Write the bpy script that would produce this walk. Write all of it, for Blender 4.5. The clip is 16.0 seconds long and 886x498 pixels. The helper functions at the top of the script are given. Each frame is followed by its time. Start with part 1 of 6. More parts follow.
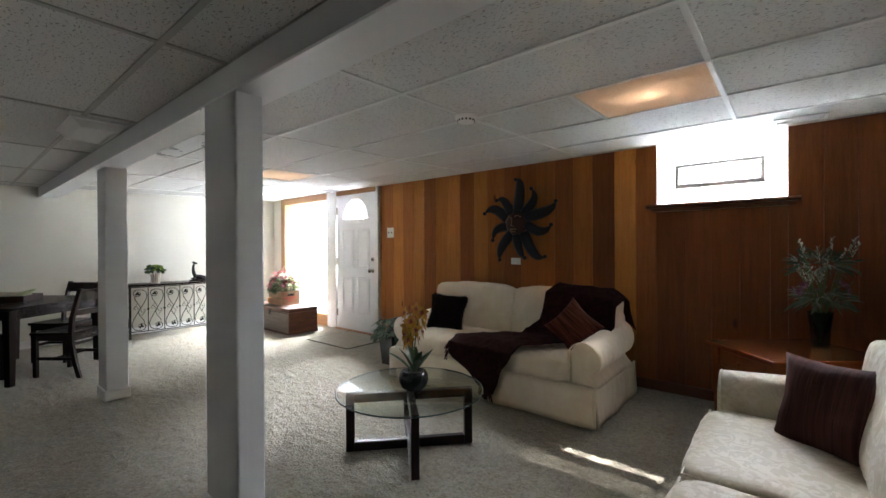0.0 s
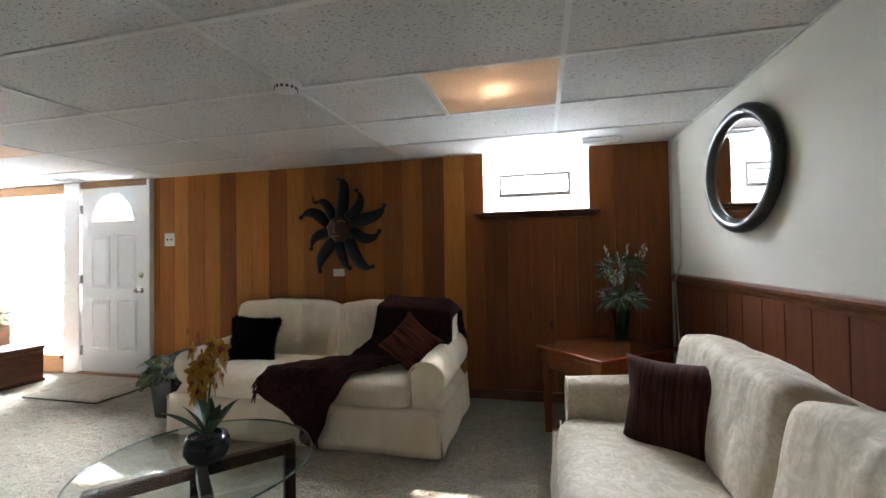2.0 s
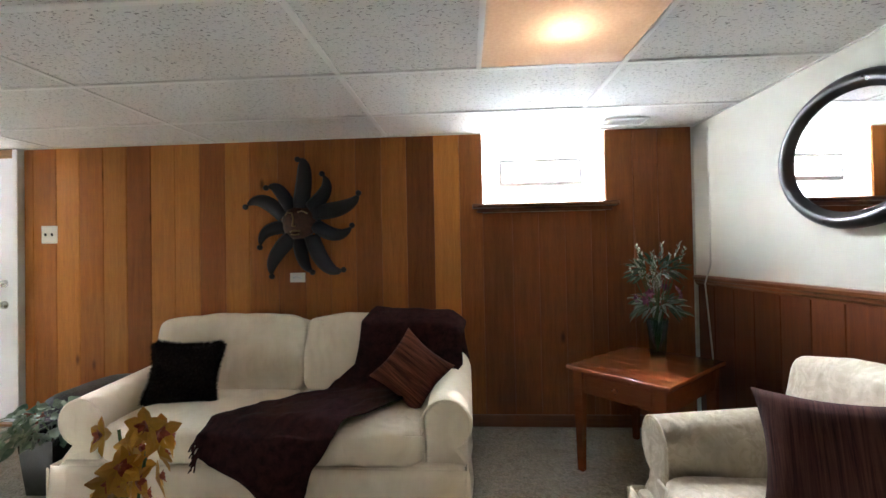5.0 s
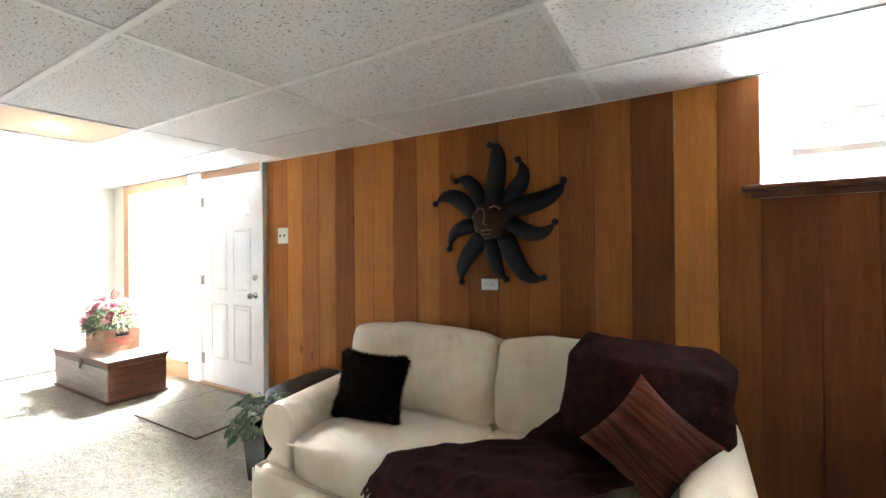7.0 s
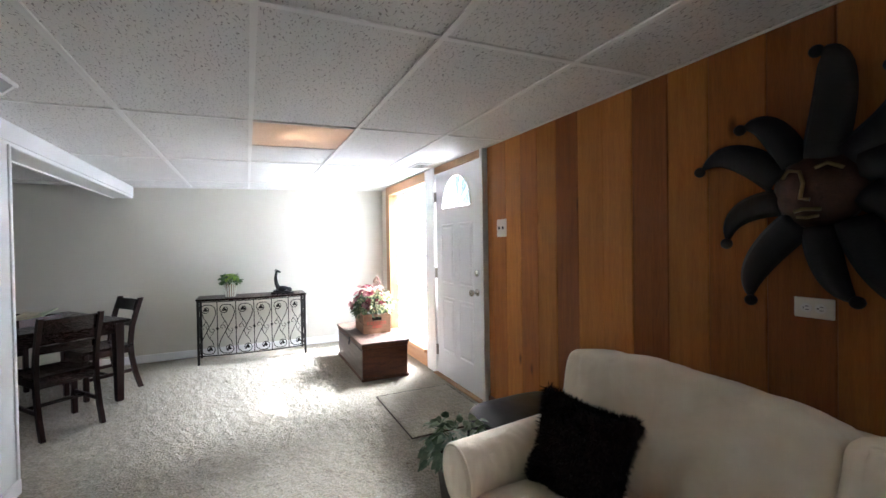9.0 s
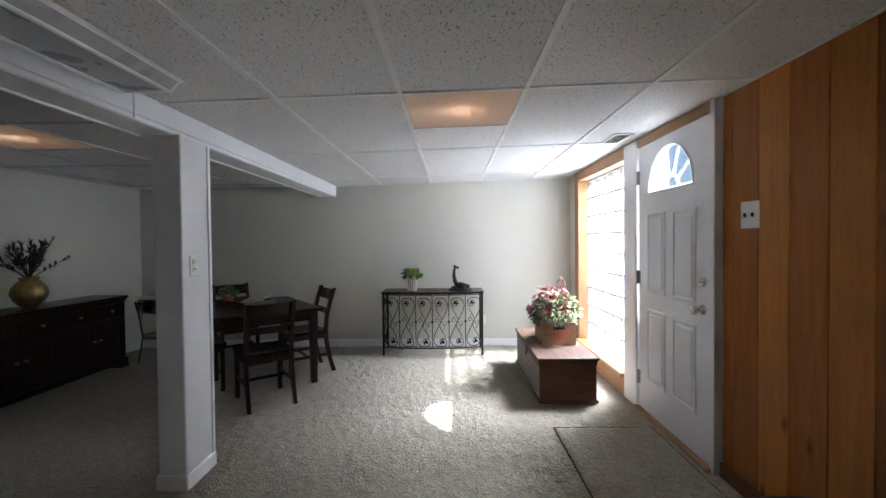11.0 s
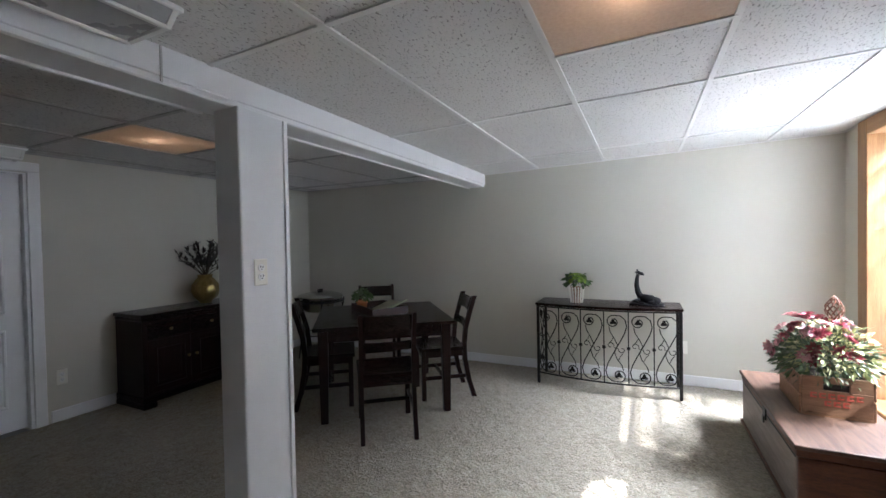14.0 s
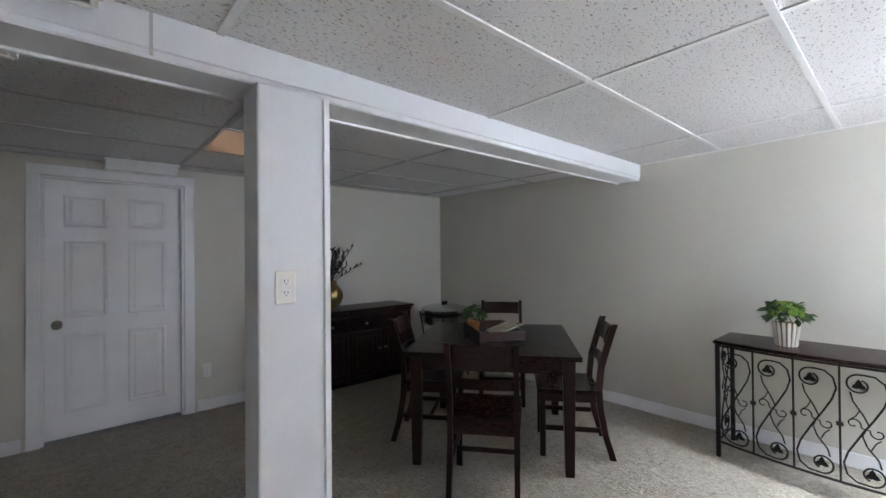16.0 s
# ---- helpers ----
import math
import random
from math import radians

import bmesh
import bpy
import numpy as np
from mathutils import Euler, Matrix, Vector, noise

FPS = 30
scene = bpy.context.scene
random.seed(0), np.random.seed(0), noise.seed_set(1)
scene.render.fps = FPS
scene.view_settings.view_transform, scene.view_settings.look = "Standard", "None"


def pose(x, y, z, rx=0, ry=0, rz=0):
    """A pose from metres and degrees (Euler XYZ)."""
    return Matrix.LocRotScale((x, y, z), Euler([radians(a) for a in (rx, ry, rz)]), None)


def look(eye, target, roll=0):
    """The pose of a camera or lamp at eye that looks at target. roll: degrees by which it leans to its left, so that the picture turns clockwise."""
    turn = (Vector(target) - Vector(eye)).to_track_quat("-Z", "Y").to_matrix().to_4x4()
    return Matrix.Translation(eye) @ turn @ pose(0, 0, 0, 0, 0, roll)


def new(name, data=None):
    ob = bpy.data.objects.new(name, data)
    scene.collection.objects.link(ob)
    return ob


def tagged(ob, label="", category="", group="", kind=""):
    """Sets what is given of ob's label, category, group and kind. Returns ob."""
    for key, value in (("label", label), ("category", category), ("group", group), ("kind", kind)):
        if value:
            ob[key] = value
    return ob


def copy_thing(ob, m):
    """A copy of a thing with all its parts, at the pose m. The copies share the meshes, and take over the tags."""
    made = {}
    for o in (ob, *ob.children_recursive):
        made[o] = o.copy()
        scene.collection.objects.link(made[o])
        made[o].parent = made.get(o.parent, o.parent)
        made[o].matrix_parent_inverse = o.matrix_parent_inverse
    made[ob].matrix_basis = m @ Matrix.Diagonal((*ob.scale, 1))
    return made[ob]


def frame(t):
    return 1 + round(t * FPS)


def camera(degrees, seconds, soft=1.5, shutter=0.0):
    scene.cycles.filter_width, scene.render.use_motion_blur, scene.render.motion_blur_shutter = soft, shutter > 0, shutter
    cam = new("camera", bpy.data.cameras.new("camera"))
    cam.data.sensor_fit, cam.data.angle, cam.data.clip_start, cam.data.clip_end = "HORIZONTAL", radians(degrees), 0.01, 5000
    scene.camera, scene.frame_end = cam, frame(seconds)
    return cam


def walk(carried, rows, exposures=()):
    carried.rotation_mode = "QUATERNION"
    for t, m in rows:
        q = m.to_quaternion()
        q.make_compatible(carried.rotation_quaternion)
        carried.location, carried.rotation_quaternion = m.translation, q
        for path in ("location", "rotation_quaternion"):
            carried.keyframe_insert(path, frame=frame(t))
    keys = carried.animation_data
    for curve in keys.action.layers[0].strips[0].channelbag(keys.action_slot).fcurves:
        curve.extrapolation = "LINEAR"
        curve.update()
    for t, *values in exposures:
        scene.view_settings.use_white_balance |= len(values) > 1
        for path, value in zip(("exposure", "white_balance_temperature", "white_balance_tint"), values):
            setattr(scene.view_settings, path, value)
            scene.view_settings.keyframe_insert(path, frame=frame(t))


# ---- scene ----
cam = camera(93.8, 16.0)
PATH = [
    (0, (1.557, -3.405, 1.22), (0.282, -1.864, 1.213), -0.3),
    (0.5, (1.484, -3.331, 1.211), (0.377, -1.665, 1.205), -0.7),
    (1, (1.377, -3.217, 1.217), (0.48, -1.43, 1.211), -1.0),
    (1.5, (1.281, -3.109, 1.216), (0.604, -1.227, 1.227), -1.1),
    (2, (1.196, -3.051, 1.198), (0.728, -1.107, 1.238), -0.9),
    (2.5, (1.066, -2.964, 1.259), (0.83, -0.978, 1.277), -1.0),
    (3, (0.973, -2.897, 1.246), (0.937, -0.898, 1.265), -0.7),
    (5.5, (0.514, -2.364, 1.223), (0.32, -0.373, 1.252), -1.4),
    (6, (0.461, -2.22, 1.233), (0.027, -0.268, 1.279), -1.6),
    (6.5, (0.447, -2.062, 1.28), (-0.286, -0.201, 1.295), -1.4),
    (7, (0.405, -1.912, 1.283), (-0.602, -0.184, 1.292), -0.5),
    (7.5, (0.368, -1.725, 1.273), (-0.908, -0.185, 1.282), -0.0),
    (8, (0.266, -1.595, 1.301), (-1.204, -0.239, 1.285), -0.2),
    (8.5, (0.179, -1.428, 1.297), (-1.481, -0.312, 1.28), -0.6),
    (9, (0.096, -1.286, 1.313), (-1.713, -0.433, 1.287), -0.9),
    (9.5, (-0.014, -1.175, 1.295), (-1.922, -0.579, 1.281), -0.9),
    (10, (-0.177, -1.12, 1.308), (-2.142, -0.75, 1.286), -0.7),
    (12.5, (-0.92, -0.905, 1.312), (-2.853, -1.419, 1.285), -0.4),
    (13, (-1.085, -0.916, 1.307), (-2.983, -1.545, 1.287), -0.3),
    (13.5, (-1.27, -0.917, 1.302), (-3.124, -1.666, 1.28), -0.8),
    (14, (-1.455, -0.935, 1.308), (-3.257, -1.802, 1.271), -1.1),
    (14.5, (-1.658, -0.956, 1.295), (-3.383, -1.967, 1.26), -1.3),
    (15, (-1.857, -0.981, 1.302), (-3.479, -2.15, 1.272), -1.2),
    (15.5, (-2.034, -0.993, 1.302), (-3.528, -2.323, 1.297), -1.4),
    (16, (-2.177, -0.991, 1.307), (-3.51, -2.482, 1.323), -0.5),
]
EXPOSURES = [(0.0, 3.35), (2.0, 3.5), (3.0, 3.75), (5.5, 4.27), (6.0, 4.35), (7.0, 4.45), (8.0, 3.95), (9.0, 3.3), (10.0, 2.8), (12.5, 2.2), (14.0, 2.38), (15.0, 2.57), (15.5, 2.77), (16.0, 2.97)]
EXPOSURES = [(t, e, 6050.0 if t < 8.0 else 5820.0, 11.5 if t < 8.0 else 14.0) for t, e in EXPOSURES]
walk(cam, [(t, look(eye, target, roll)) for t, eye, target, roll in PATH], EXPOSURES)

# ---- daylight ----
SUN_DIR = Vector((-0.19, -0.877, -1.0)).normalized()
world = bpy.data.worlds.new("world")
scene.world = world
world.use_nodes = True
wn = world.node_tree
sky = wn.nodes.new("ShaderNodeTexSky")
sky.sky_type = "NISHITA"
sky.sun_disc = False
sky.sun_elevation = math.asin(-SUN_DIR.z)
sky.sun_rotation = math.atan2(-SUN_DIR.x, -SUN_DIR.y)
wn.links.new(sky.outputs[0], wn.nodes["Background"].inputs[0])
wn.nodes["Background"].inputs[1].default_value = 0.08
sun_data = bpy.data.lights.new("sun", "SUN")
sun_data.energy, sun_data.angle, sun_data.color = 5.0, radians(0.5), (1.0, 0.95, 0.87)
sun = new("sun", sun_data)
sun.matrix_world = look((0, 0, 6), Vector((0, 0, 6)) + SUN_DIR)


def sky_light(name, eye, target, w, h, watts, color=(0.92, 0.95, 1.0)):
    """Sky light that falls in from outside a window, from above."""
    d = bpy.data.lights.new(name, "AREA")
    d.shape, d.size, d.size_y, d.energy, d.color = "RECTANGLE", w, h, watts, color
    ob = new(name, d)
    ob.matrix_world = look(eye, target)
    return ob


sky_light("daylight_block_window", (-5.0, 1.75, 3.4), (-4.35, 0.5, 1.2), 1.6, 1.3, 1500.0)
sky_light("daylight_small_window", (1.10, 1.6, 2.8), (1.13, 0.55, 1.75), 1.4, 1.2, 170.0)

# ---- materials ----


def mat(name):
    m = bpy.data.materials.new(name)
    m.use_nodes = True
    return m, m.node_tree.nodes, m.node_tree.links, m.node_tree.nodes["Principled BSDF"]


def coords(nd, lk, scale=(1, 1, 1), kind="Object"):
    tc, mp = nd.new("ShaderNodeTexCoord"), nd.new("ShaderNodeMapping")
    mp.inputs["Scale"].default_value = scale
    lk.new(tc.outputs[kind], mp.inputs[0])
    return mp.outputs[0]


def noise_tex(nd, lk, vec, scale, detail=4.0, rough=0.55, distort=0.0):
    n = nd.new("ShaderNodeTexNoise")
    n.inputs["Scale"].default_value, n.inputs["Detail"].default_value = scale, detail
    n.inputs["Roughness"].default_value, n.inputs["Distortion"].default_value = rough, distort
    lk.new(vec, n.inputs["Vector"])
    return n.outputs["Fac"]


def ramp(nd, lk, fac, stops):
    r = nd.new("ShaderNodeValToRGB")
    e = r.color_ramp.elements
    while len(e) < len(stops):
        e.new(0.5)
    for el, (p, c) in zip(e, stops):
        el.position, el.color = p, (*c, 1) if len(c) == 3 else c
    lk.new(fac, r.inputs[0])
    return r.outputs[0]


def mixc(nd, lk, fac, a, b, mode="MIX"):
    m = nd.new("ShaderNodeMix")
    m.data_type, m.blend_type = "RGBA", mode
    for sock, v in ((m.inputs[0], fac), (m.inputs[6], a), (m.inputs[7], b)):
        if isinstance(v, (int, float)):
            sock.default_value = v
        elif isinstance(v, tuple):
            sock.default_value = (*v, 1)
        else:
            lk.new(v, sock)
    return m.outputs[2]


def bump(nd, lk, bs, height, strength=0.3, dist=0.005, chain=None):
    b = nd.new("ShaderNodeBump")
    b.inputs["Strength"].default_value, b.inputs["Distance"].default_value = strength, dist
    lk.new(height, b.inputs["Height"])
    if chain:
        lk.new(chain, b.inputs["Normal"])
    lk.new(b.outputs[0], bs.inputs["Normal"])
    return b.outputs[0]


def plain(name, color, rough=0.5, metal=0.0, vary=0.12, scale=6.0, bumpy=0.0, fine=180.0, rand=0.0, spec=0.5):
    """A painted, cast or woven surface with blotches and fine relief."""
    m, nd, lk, bs = mat(name)
    v = coords(nd, lk)
    big, small = noise_tex(nd, lk, v, scale), noise_tex(nd, lk, v, fine, 2.0)
    dark = tuple(c * (1 - vary) for c in color)
    light = tuple(min(1.0, c * (1 + vary)) for c in color)
    col = ramp(nd, lk, big, [(0.3, dark), (0.7, light)])
    col = mixc(nd, lk, 0.25, col, ramp(nd, lk, small, [(0.3, dark), (0.7, light)]))
    if rand:
        oi = nd.new("ShaderNodeObjectInfo")
        hs = nd.new("ShaderNodeHueSaturation")
        mr = nd.new("ShaderNodeMapRange")
        mr.inputs[3].default_value, mr.inputs[4].default_value = 1 - rand, 1 + rand
        lk.new(oi.outputs["Random"], mr.inputs[0])
        lk.new(mr.outputs[0], hs.inputs["Value"])
        lk.new(col, hs.inputs["Color"])
        col = hs.outputs[0]
    lk.new(col, bs.inputs["Base Color"])
    bs.inputs["Metallic"].default_value = metal
    bs.inputs["Specular IOR Level"].default_value = spec
    lk.new(ramp(nd, lk, big, [(0.2, (rough * 0.85,) * 3), (0.8, (min(1, rough * 1.15),) * 3)]), bs.inputs["Roughness"])
    if bumpy:
        bump(nd, lk, bs, small, bumpy, 0.003)
    return m


def wood(name, dark, light, axis="z", rough=0.4, stretch=14.0, scale=3.0, rand=0.25, knots=False, spec=0.4):
    """Wood with grain along an axis; each piece gets its own shift and tone."""
    m, nd, lk, bs = mat(name)
    tc, mp, oi = nd.new("ShaderNodeTexCoord"), nd.new("ShaderNodeMapping"), nd.new("ShaderNodeObjectInfo")
    mp.inputs["Scale"].default_value = tuple(1.0 if a == axis else stretch for a in "xyz")
    add = nd.new("ShaderNodeVectorMath")
    sc = nd.new("ShaderNodeVectorMath")
    sc.operation = "SCALE"
    sc.inputs[0].default_value = (7.1, 3.3, 5.7)
    lk.new(oi.outputs["Random"], sc.inputs["Scale"])
    lk.new(tc.outputs["Object"], add.inputs[0])
    lk.new(sc.outputs[0], add.inputs[1])
    lk.new(add.outputs[0], mp.inputs[0])
    grain = noise_tex(nd, lk, mp.outputs[0], scale, 6.0, 0.6, 0.6)
    fine = noise_tex(nd, lk, mp.outputs[0], scale * 9, 3.0, 0.6)
    col = ramp(nd, lk, grain, [(0.28, dark), (0.5, tuple((a + b) / 2 for a, b in zip(dark, light))), (0.72, light)])
    col = mixc(nd, lk, 0.35, col, ramp(nd, lk, fine, [(0.35, dark), (0.65, light)]))
    if knots:
        vo = nd.new("ShaderNodeTexVoronoi")
        mp2 = nd.new("ShaderNodeMapping")
        mp2.inputs["Scale"].default_value = (4.0, 4.0, 1.6)
        lk.new(add.outputs[0], mp2.inputs[0])
        lk.new(mp2.outputs[0], vo.inputs["Vector"])
        vo.inputs["Scale"].default_value = 1.0
        kn = ramp(nd, lk, vo.outputs["Distance"], [(0.03, (1, 1, 1)), (0.09, (0, 0, 0))])
        col = mixc(nd, lk, kn, col, tuple(c * 0.45 for c in dark))
    hs, mr = nd.new("ShaderNodeHueSaturation"), nd.new("ShaderNodeMapRange")
    mr.inputs[3].default_value, mr.inputs[4].default_value = 1 - rand, 1 + rand
    lk.new(oi.outputs["Random"], mr.inputs[0])
    lk.new(mr.outputs[0], hs.inputs["Value"])
    lk.new(col, hs.inputs["Color"])
    lk.new(hs.outputs[0], bs.inputs["Base Color"])
    lk.new(ramp(nd, lk, fine, [(0.2, (rough * 0.8,) * 3), (0.8, (min(1, rough * 1.25),) * 3)]), bs.inputs["Roughness"])
    bs.inputs["Specular IOR Level"].default_value = spec
    bump(nd, lk, bs, fine, 0.12, 0.002)
    return m


M = {}
M["wall"] = plain("cream wall paint", (0.60, 0.58, 0.505), 0.75, vary=0.03, scale=1.3, bumpy=0.15, fine=260)
M["white"] = plain("white gloss paint", (0.80, 0.80, 0.80), 0.35, vary=0.04, scale=3, bumpy=0.06, fine=140)
M["beam"] = plain("white beam paint", (0.72, 0.725, 0.73), 0.5, vary=0.05, scale=2.5, bumpy=0.12, fine=120)
M["door"] = plain("white steel door paint", (0.80, 0.81, 0.84), 0.4, vary=0.03, scale=3, bumpy=0.05, fine=220)
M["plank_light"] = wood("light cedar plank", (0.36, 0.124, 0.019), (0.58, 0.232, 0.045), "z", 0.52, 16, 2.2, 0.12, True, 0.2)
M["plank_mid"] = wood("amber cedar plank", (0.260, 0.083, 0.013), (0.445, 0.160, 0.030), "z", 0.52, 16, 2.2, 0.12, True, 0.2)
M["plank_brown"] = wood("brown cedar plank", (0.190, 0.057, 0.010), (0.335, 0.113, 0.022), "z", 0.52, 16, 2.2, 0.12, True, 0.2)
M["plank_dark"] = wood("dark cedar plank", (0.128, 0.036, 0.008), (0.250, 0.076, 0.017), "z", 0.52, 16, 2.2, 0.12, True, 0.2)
M["wain"] = wood("wainscot plank", (0.078, 0.020, 0.0055), (0.150, 0.041, 0.011), "z", 0.52, 16, 2.2, 0.15, True, 0.2)
M["trim_wood"] = wood("stained trim", (0.10, 0.030, 0.009), (0.20, 0.065, 0.018), "x", 0.35, 16, 2.5, 0.1)
M["trim_wood_y"] = wood("stained rail", (0.10, 0.030, 0.009), (0.20, 0.065, 0.018), "y", 0.35, 16, 2.5, 0.1)
M["pine"] = wood("varnished pine", (0.26, 0.125, 0.048), (0.44, 0.25, 0.11), "z", 0.4, 14, 3.0, 0.1)
M["pine_x"] = wood("varnished pine sill", (0.26, 0.125, 0.048), (0.44, 0.25, 0.11), "x", 0.4, 14, 3.0, 0.1)
M["espresso"] = wood("espresso wood", (0.007, 0.0019, 0.0014), (0.022, 0.0052, 0.0036), "z", 0.36, 10, 4.0, 0.1, False, 0.22)
M["espresso_x"] = wood("espresso wood top", (0.007, 0.0019, 0.0014), (0.021, 0.0052, 0.0036), "x", 0.26, 10, 4.0, 0.1, False, 0.28)
M["cherry"] = wood("cherry wood", (0.165, 0.041, 0.0115), (0.235, 0.064, 0.0185), "x", 0.22, 10, 2.0, 0.05)
M["tray_wood"] = wood("dark mahogany tray", (0.018, 0.006, 0.004), (0.055, 0.019, 0.011), "x", 0.4, 10, 4.0, 0.1)
M["lens"] = plain("smoky unlit lamp lens", (0.34, 0.35, 0.36), 0.28, vary=0.06)
M["chest_front"] = wood("worn painted chest wood", (0.15, 0.115, 0.09), (0.32, 0.27, 0.235), "x", 0.6, 12, 4.0, 0.05)
M["chest_end"] = wood("red brown chest wood", (0.035, 0.012, 0.006), (0.17, 0.058, 0.024), "y", 0.5, 5, 5.0, 0.05)
M["chest_top"] = wood("worn chest lid wood", (0.035, 0.017, 0.011), (0.15, 0.088, 0.058), "x", 0.5, 7, 5.0, 0.05)
M["crate"] = wood("old crate pine", (0.21, 0.11, 0.06), (0.40, 0.245, 0.145), "y", 0.65, 10, 4.0, 0.12)
M["iron"] = plain("black wrought iron", (0.018, 0.017, 0.016), 0.5, 0.6, vary=0.3, scale=30, bumpy=0.2, fine=300)
M["bronze"] = plain("aged dark bronze", (0.009, 0.010, 0.012), 0.62, 0.3, vary=0.5, scale=14, bumpy=0.3, fine=120)
M["face_metal"] = plain("brown painted metal", (0.050, 0.020, 0.011), 0.42, 0.5, vary=0.5, scale=26, bumpy=0.2, fine=120)
M["gold_worn"] = plain("rubbed gold edge", (0.22, 0.15, 0.07), 0.45, 0.6, vary=0.3, scale=40)
M["chrome"] = plain("brushed steel", (0.62, 0.62, 0.60), 0.22, 1.0, vary=0.08, scale=20)
M["brass"] = plain("aged brass", (0.30, 0.22, 0.09), 0.32, 1.0, vary=0.3, scale=30)
M["plate"] = plain("ivory plastic", (0.76, 0.74, 0.66), 0.35, vary=0.03)
M["plastic_white"] = plain("white plastic", (0.78, 0.78, 0.76), 0.35, vary=0.03)
M["slot"] = plain("dark recess", (0.02, 0.02, 0.02), 0.7, vary=0.1)
M["black_leather"] = plain("black leather", (0.008, 0.008, 0.009), 0.38, spec=0.25, vary=0.3, scale=20, bumpy=0.35, fine=240)
M["black_pot"] = plain("black glazed pot", (0.012, 0.013, 0.014), 0.18, vary=0.3, scale=12)
M["black_frame"] = plain("black lacquer frame", (0.014, 0.013, 0.012), 0.3, vary=0.4, scale=18, bumpy=0.1, fine=60)
M["terracotta"] = plain("terracotta", (0.52, 0.19, 0.07), 0.7, vary=0.15, scale=14, bumpy=0.15)
M["red_paint"] = plain("faded red stencil", (0.52, 0.09, 0.06), 0.6, vary=0.25, scale=40)
M["cord"] = plain("white cord", (0.62, 0.60, 0.55), 0.5, vary=0.05)
M["mortar"] = plain("grey mortar", (0.32, 0.32, 0.31), 0.85, vary=0.12, scale=20, bumpy=0.2)
M["grey_frame"] = plain("taupe aluminium", (0.62, 0.59, 0.55), 0.45, 0.1, vary=0.06)
M["hinge"] = plain("brushed hinge steel", (0.32, 0.30, 0.26), 0.35, 0.9, vary=0.15)


def carpet_mat():
    m, nd, lk, bs = mat("beige shag carpet")
    v = coords(nd, lk)
    tuft = nd.new("ShaderNodeTexVoronoi")
    tuft.inputs["Scale"].default_value = 70.0
    warp = nd.new("ShaderNodeVectorMath")
    nz = nd.new("ShaderNodeTexNoise")
    nz.inputs["Scale"].default_value, nz.inputs["Detail"].default_value = 28.0, 3.0
    lk.new(v, nz.inputs["Vector"])
    sc = nd.new("ShaderNodeVectorMath")
    sc.operation = "SCALE"
    sc.inputs["Scale"].default_value = 0.035
    lk.new(nz.outputs["Color"], sc.inputs[0])
    lk.new(v, warp.inputs[0])
    lk.new(sc.outputs[0], warp.inputs[1])
    lk.new(warp.outputs[0], tuft.inputs["Vector"])
    mid, big = noise_tex(nd, lk, v, 24, 4.0, 0.7, 1.6), noise_tex(nd, lk, v, 1.7, 3.0)
    # shade between clumps and tufts is put into the colour: pale tops, dark gaps
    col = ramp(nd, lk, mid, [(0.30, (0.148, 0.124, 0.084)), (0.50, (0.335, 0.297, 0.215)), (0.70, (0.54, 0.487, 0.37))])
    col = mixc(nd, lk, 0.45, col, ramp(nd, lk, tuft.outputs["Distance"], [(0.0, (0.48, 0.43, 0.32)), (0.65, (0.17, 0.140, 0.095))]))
    col = mixc(nd, lk, 0.16, col, ramp(nd, lk, big, [(0.35, (0.26, 0.225, 0.18)), (0.65, (0.42, 0.38, 0.315))]))
    lk.new(col, bs.inputs["Base Color"])
    bs.inputs["Roughness"].default_value = 0.95
    bs.inputs["Specular IOR Level"].default_value = 0.1
    bs.inputs["Sheen Weight"].default_value = 0.25
    inv = nd.new("ShaderNodeMath")
    inv.operation = "SUBTRACT"
    inv.inputs[0].default_value = 1.0
    lk.new(tuft.outputs["Distance"], inv.inputs[1])
    n1 = bump(nd, lk, bs, inv.outputs[0], 0.6, 0.012)
    bump(nd, lk, bs, mid, 0.75, 0.022, n1)
    return m


